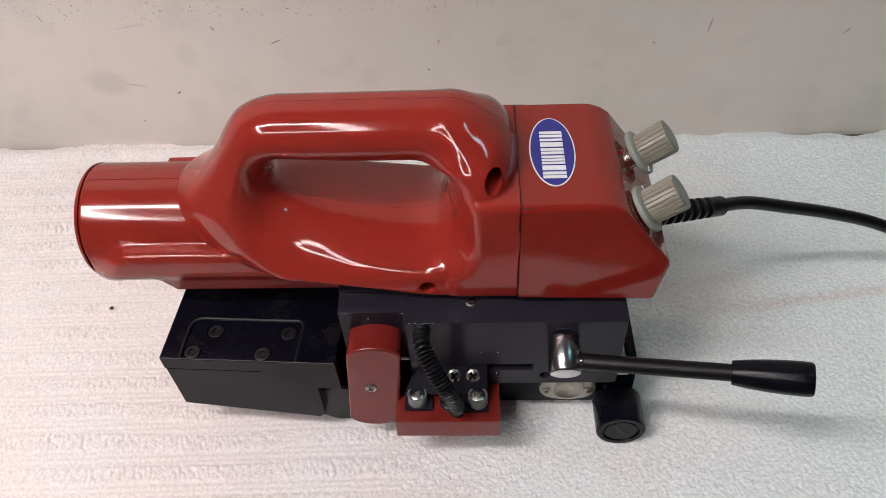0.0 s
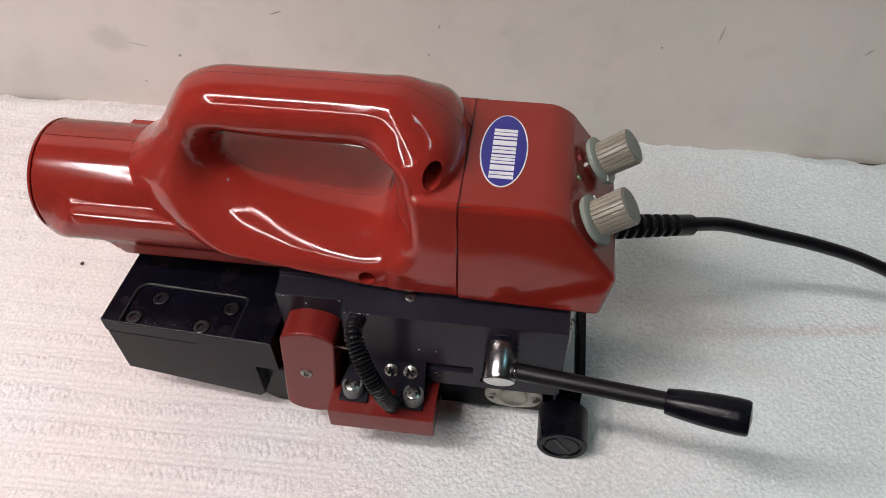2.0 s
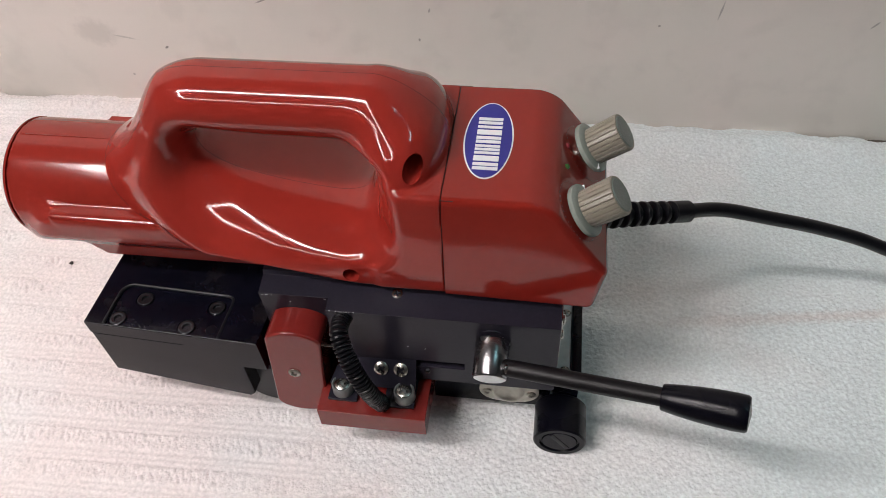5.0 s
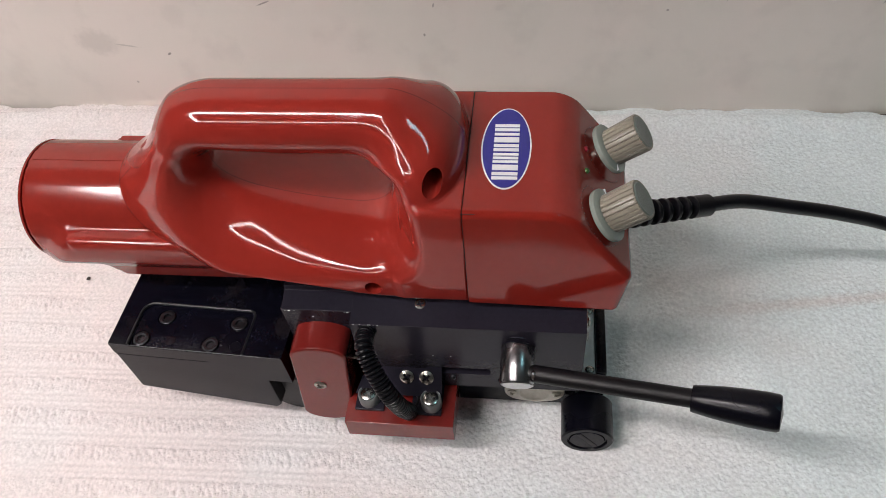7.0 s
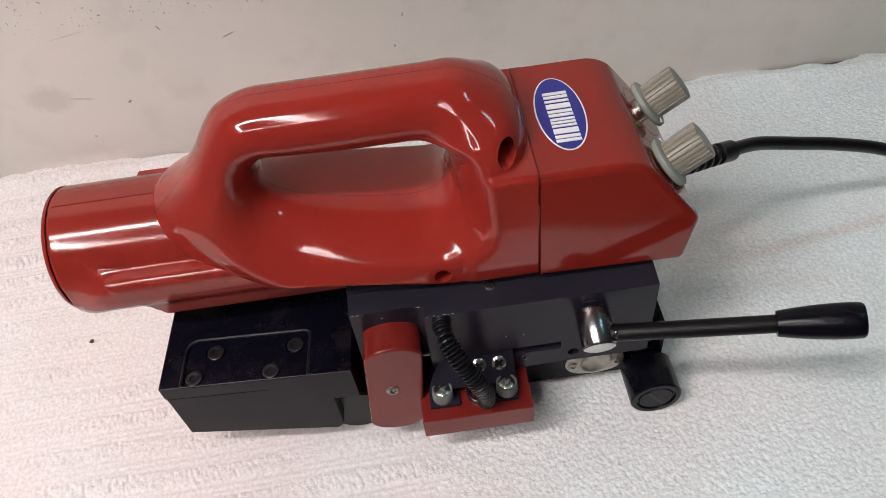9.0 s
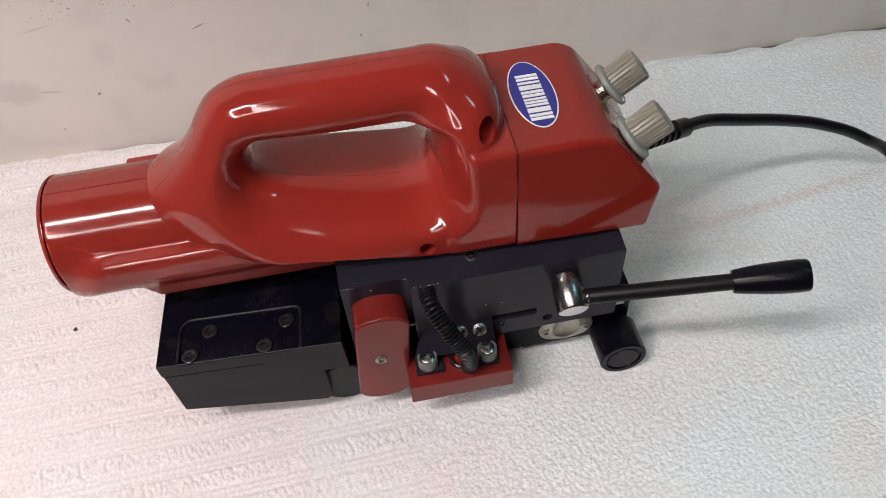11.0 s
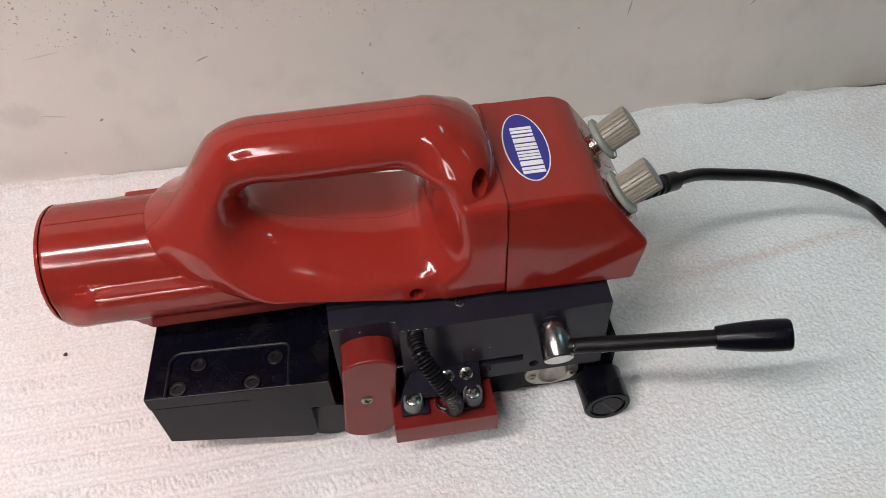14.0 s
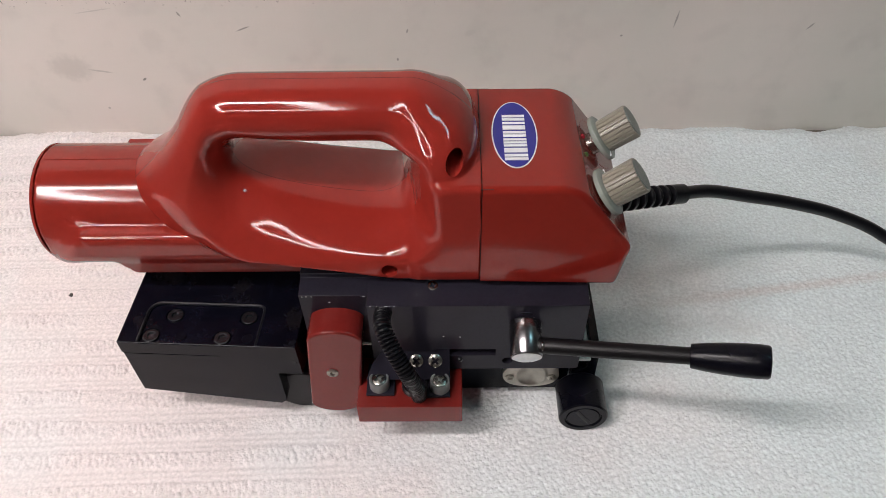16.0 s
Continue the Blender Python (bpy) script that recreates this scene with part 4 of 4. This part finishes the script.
def plate_recess():
    """The shallow pocket for the bolt plate, open towards the front."""
    x0, x1, y0, y1, r = -0.1270, -0.0685, 0.2500, 0.2815, 0.006
    prof = [(x0, y0)] + [(x0 + r - r * math.cos(a), y1 - r + r * math.sin(a)) for a in np.linspace(0, math.pi / 2, 8)]
    prof += [(x1 - r * 0.6 + r * 0.6 * math.sin(a), y1 - r * 0.6 + r * 0.6 * math.cos(a)) for a in np.linspace(0, math.pi / 2, 8)] + [(x1, y0)]
    return prism(prof, 0.0667, 0.0700, 0, axis="z")


carve(block, plate_recess())
carve(block, box(-0.1400, -0.0880, 0.2500, 0.2568, 0.0582, 0.0587, 0))
part("rim", bolt_plate(), black_edge, block)
# thin paler tube that draws the highlight along the front top edge
part("edge_highlight", tube_along([(x, 0.25665, 0.0672) for x in np.linspace(-0.1366, -0.0494, 30)], 0.00025, 8), black_edge, block)
for x, y in ((-0.1215, 0.2612), (-0.1130, 0.2742), (-0.0860, 0.2612), (-0.0755, 0.2742)):
    carve(block, aim(turned([(0, 0), (0.0047, 0), (0.0047, 0.003), (0, 0.003)], 40), (x, y, 0.0659), (0, 0, 1)))
    part("socket_bolt", aim(socket_head(0.0039, 0.0013), (x, y, 0.0659), (0, 0, 1), random.uniform(0, 60)), bolt_black, block)
for x, y in ((-0.1065, 0.2615), (-0.0735, 0.2615)):
    part("plug", aim(turned([(0, 0.0003), (0.0026, 0.0003), (0.0028, 0.0)], 32), (x, y, 0.0667), (0, 0, 1)), black_plastic, block)
swing = Vector((-0.137, 0.2578, 0))
block.matrix_basis = Matrix.Translation(swing) @ pose(0, 0, 0, 0, 0, -2.8) @ Matrix.Translation(-swing)
part("drive_roller", aim(turned([(0, 0), (0.0150, 0), (0.0160, 0.001), (0.0160, 0.030), (0.0150, 0.031), (0, 0.031)], 48), (-0.0540, 0.292, 0.0165), (0, -1, 0)), black_rubber, machine)


# red cover with rounded ends
def stadium(cx, z0, z1, r, y0, y1, lean, n=20):
    prof = []
    for i in range(n + 1):
        a = math.pi * i / n
        prof.append((cx + lean + r * math.cos(a), z1 - r * 0.62 + r * 0.62 * math.sin(a)))
    for i in range(n + 1):
        a = math.pi + math.pi * i / n
        prof.append((cx - lean + r * math.cos(a), z0 + r * 0.62 + r * 0.62 * math.sin(a)))
    return prism(prof, y0, y1, 0)


bm = stadium(-0.0313, 0.0168, 0.0850, 0.0131, 0.2480, 0.2700, 0.0024)
bevel(bm, 0.0013, 3, [e for e in bm.edges if abs(e.verts[0].co.y - 0.248) < 1e-6 and abs(e.verts[1].co.y - 0.248) < 1e-6])
cover = part("chain_cover", bm, red_matte, machine, "red painted oblong chain cover", angle=35)
part("screw", aim(cross_head(0.0029, 0.0014), (-0.0325, 0.2480, 0.0528), (0, -1, 0), 25), plate_steel, cover)

# wedge carrier: red block, dark bracket, nylon washers, screws and hose
carrier = part("wedge_carrier", box(-0.0210, 0.0310, 0.2355, 0.2700, 0.0270, 0.0410, 0.0007), red_matte, machine, "red painted wedge carrier block")
bracket = part("bracket", box(-0.0165, -0.0025, 0.2415, 0.2600, 0.0412, 0.0430, 0.0004), slate, carrier, "dark grey bent bracket")
part("tongue", box(0.0105, 0.0250, 0.2405, 0.2600, 0.0412, 0.0430, 0.0004), slate, bracket)
bm = prism([(-0.0165, -0.0100), (0.0250, -0.0100), (0.0250, 0.0085), (-0.0060, 0.0085), (-0.0130, -0.0010)], -0.0010, 0.0010, 0.0004)
bm.transform(pose(0, 0.2545, 0.0540, -38, 0, 0))
part("upright", bm, slate, bracket)
for x in (0.0085, 0.0178):
    part("screw", aim(cross_head(0.0034, 0.0017), (x, 0.2537, 0.0546), (0, -0.788, 0.616), 40), steel, bracket)
for x, y in ((-0.0100, 0.2470), (0.0200, 0.2460)):
    part("nylon_washer", aim(turned([(0, 0.0048), (0.0039, 0.0048), (0.0040, 0.0060), (0.0045, 0.0062), (0.0049, 0.0056), (0.0050, 0.0), (0, 0.0)], 48), (x, y, 0.0430), (0, 0, 1)), nylon, carrier)
    part("clamp_screw", aim(cross_head(0.0036, 0.0013), (x, y, 0.0482), (0, 0, 1), 35), steel, carrier)
hose = spline([(-0.0020, 0.2680, 0.0860), (-0.0055, 0.2560, 0.0892), (-0.0052, 0.2475, 0.0912), (-0.0030, 0.2425, 0.0880), (0.0012, 0.2370, 0.0815), (0.0058, 0.2337, 0.0725), (0.0092, 0.2347, 0.0600), (0.0098, 0.2390, 0.0490), (0.0094, 0.2425, 0.0400)], 50)
part("hose_ring", aim(turned([(0.0052, 0.0), (0.0052, 0.0024), (0.0060, 0.0026), (0.0066, 0.0022), (0.0067, 0.0)], 40), (0.0075, 0.2475, 0.0410), (0, 0, 1)), black_edge, carrier)
part("hose", tube_along(hose, 0.0040, 24, lambda s: 1.03 - 0.34 * (0.5 + 0.5 * math.cos(2 * math.pi * s / 0.0018)) ** 3), black_rubber, machine, "corrugated black hose")

part("locating_pin", aim(turned([(0, 0.0060), (0.0007, 0.0060), (0.0009, 0.0056), (0.0009, 0.0), (0, 0.0)], 20), (-0.0185, 0.2575, 0.0640), (1, 0, 0)), steel, machine, "short bright steel pin")
part("set_screw", aim(cross_head(0.0013, 0.0010), (0.0300, 0.2560, 0.0520), (0.2, -0.8, 0.6), 10), bolt_black, machine)

# lever
hub_dir = Vector((0.0, -0.0215, -0.0075))
hub = Vector((0.0605, 0.2607, 0.0826))
lever = part("lever_hub", aim(turned([(0, 0.0040), (0.0066, 0.0040), (0.0073, 0.0044), (0.0076, 0.0050), (0.0076, 0.0204), (0.0072, 0.0211), (0.0066, 0.0213), (0, 0.0213)], 64), hub, hub_dir), chrome, machine, "chrome lever hub")
tip = hub + hub_dir.normalized() * 0.0215
part("boss", aim(turned([(0, -0.006), (0.0068, -0.006), (0.0068, 0.0040), (0, 0.0040)], 40), (0.0600, 0.2620, 0.0835), hub_dir), slate, lever, "slate-grey boss")
part("hub_face", aim(turned([(0, 0.0007), (0.0058, 0.0006), (0.0070, 0.0)], 40), tip, hub_dir), chrome_face, lever)
root, grip0, grip1 = Vector((0.0640, 0.2450, 0.0790)), Vector((0.1296, 0.2303, 0.0908)), Vector((0.1602, 0.2224, 0.0970))
bm = bmesh.new()
bmesh.ops.create_icosphere(bm, subdivisions=3, radius=0.0026)
for v in bm.verts:
    v.co *= 1 + 0.22 * noise.noise(v.co * 520)
bm.transform(Matrix.Translation(root + Vector((0.0034, -0.0022, 0.0022))) @ Matrix.Diagonal((0.55, 0.9, 1.0, 1)))
part("weld_bead", bm, chrome, lever)
d = (grip0 - root)
part("lever_rod", aim(turned([(0, 0), (0.0038, 0), (0.0038, d.length + 0.004), (0, d.length + 0.004)], 32), root, d), gunmetal, machine, "dark steel lever rod")
d = (grip1 - grip0)
L = d.length
part("grip", aim(turned([(0, 0), (0.0052, 0), (0.0054, 0.0006), (0.0062, L * 0.2), (0.0069, L * 0.42), (0.0073, L * 0.65), (0.0074, L * 0.85), (0.0072, L * 0.97), (0.0066, L), (0, L + 0.0008)], 48), grip0, d), black_plastic, machine, "black plastic lever grip")

# lint on the towel
bm = bmesh.new()
bmesh.ops.create_icosphere(bm, subdivisions=2, radius=0.0015)
for v in bm.verts:
    v.co = v.co * (0.8 + 0.5 * noise.noise(v.co * 900)) * 1.0
    v.co.z *= 0.6
bm.transform(pose(-0.2130, 0.3410, 0.0013))
tagged(link("lint_speck", bm, surface("grey_lint", (0.055, 0.048, 0.045), 0.9, grain=800, vary=0.4)), "tiny dark speck of lint on the towel", "speck")
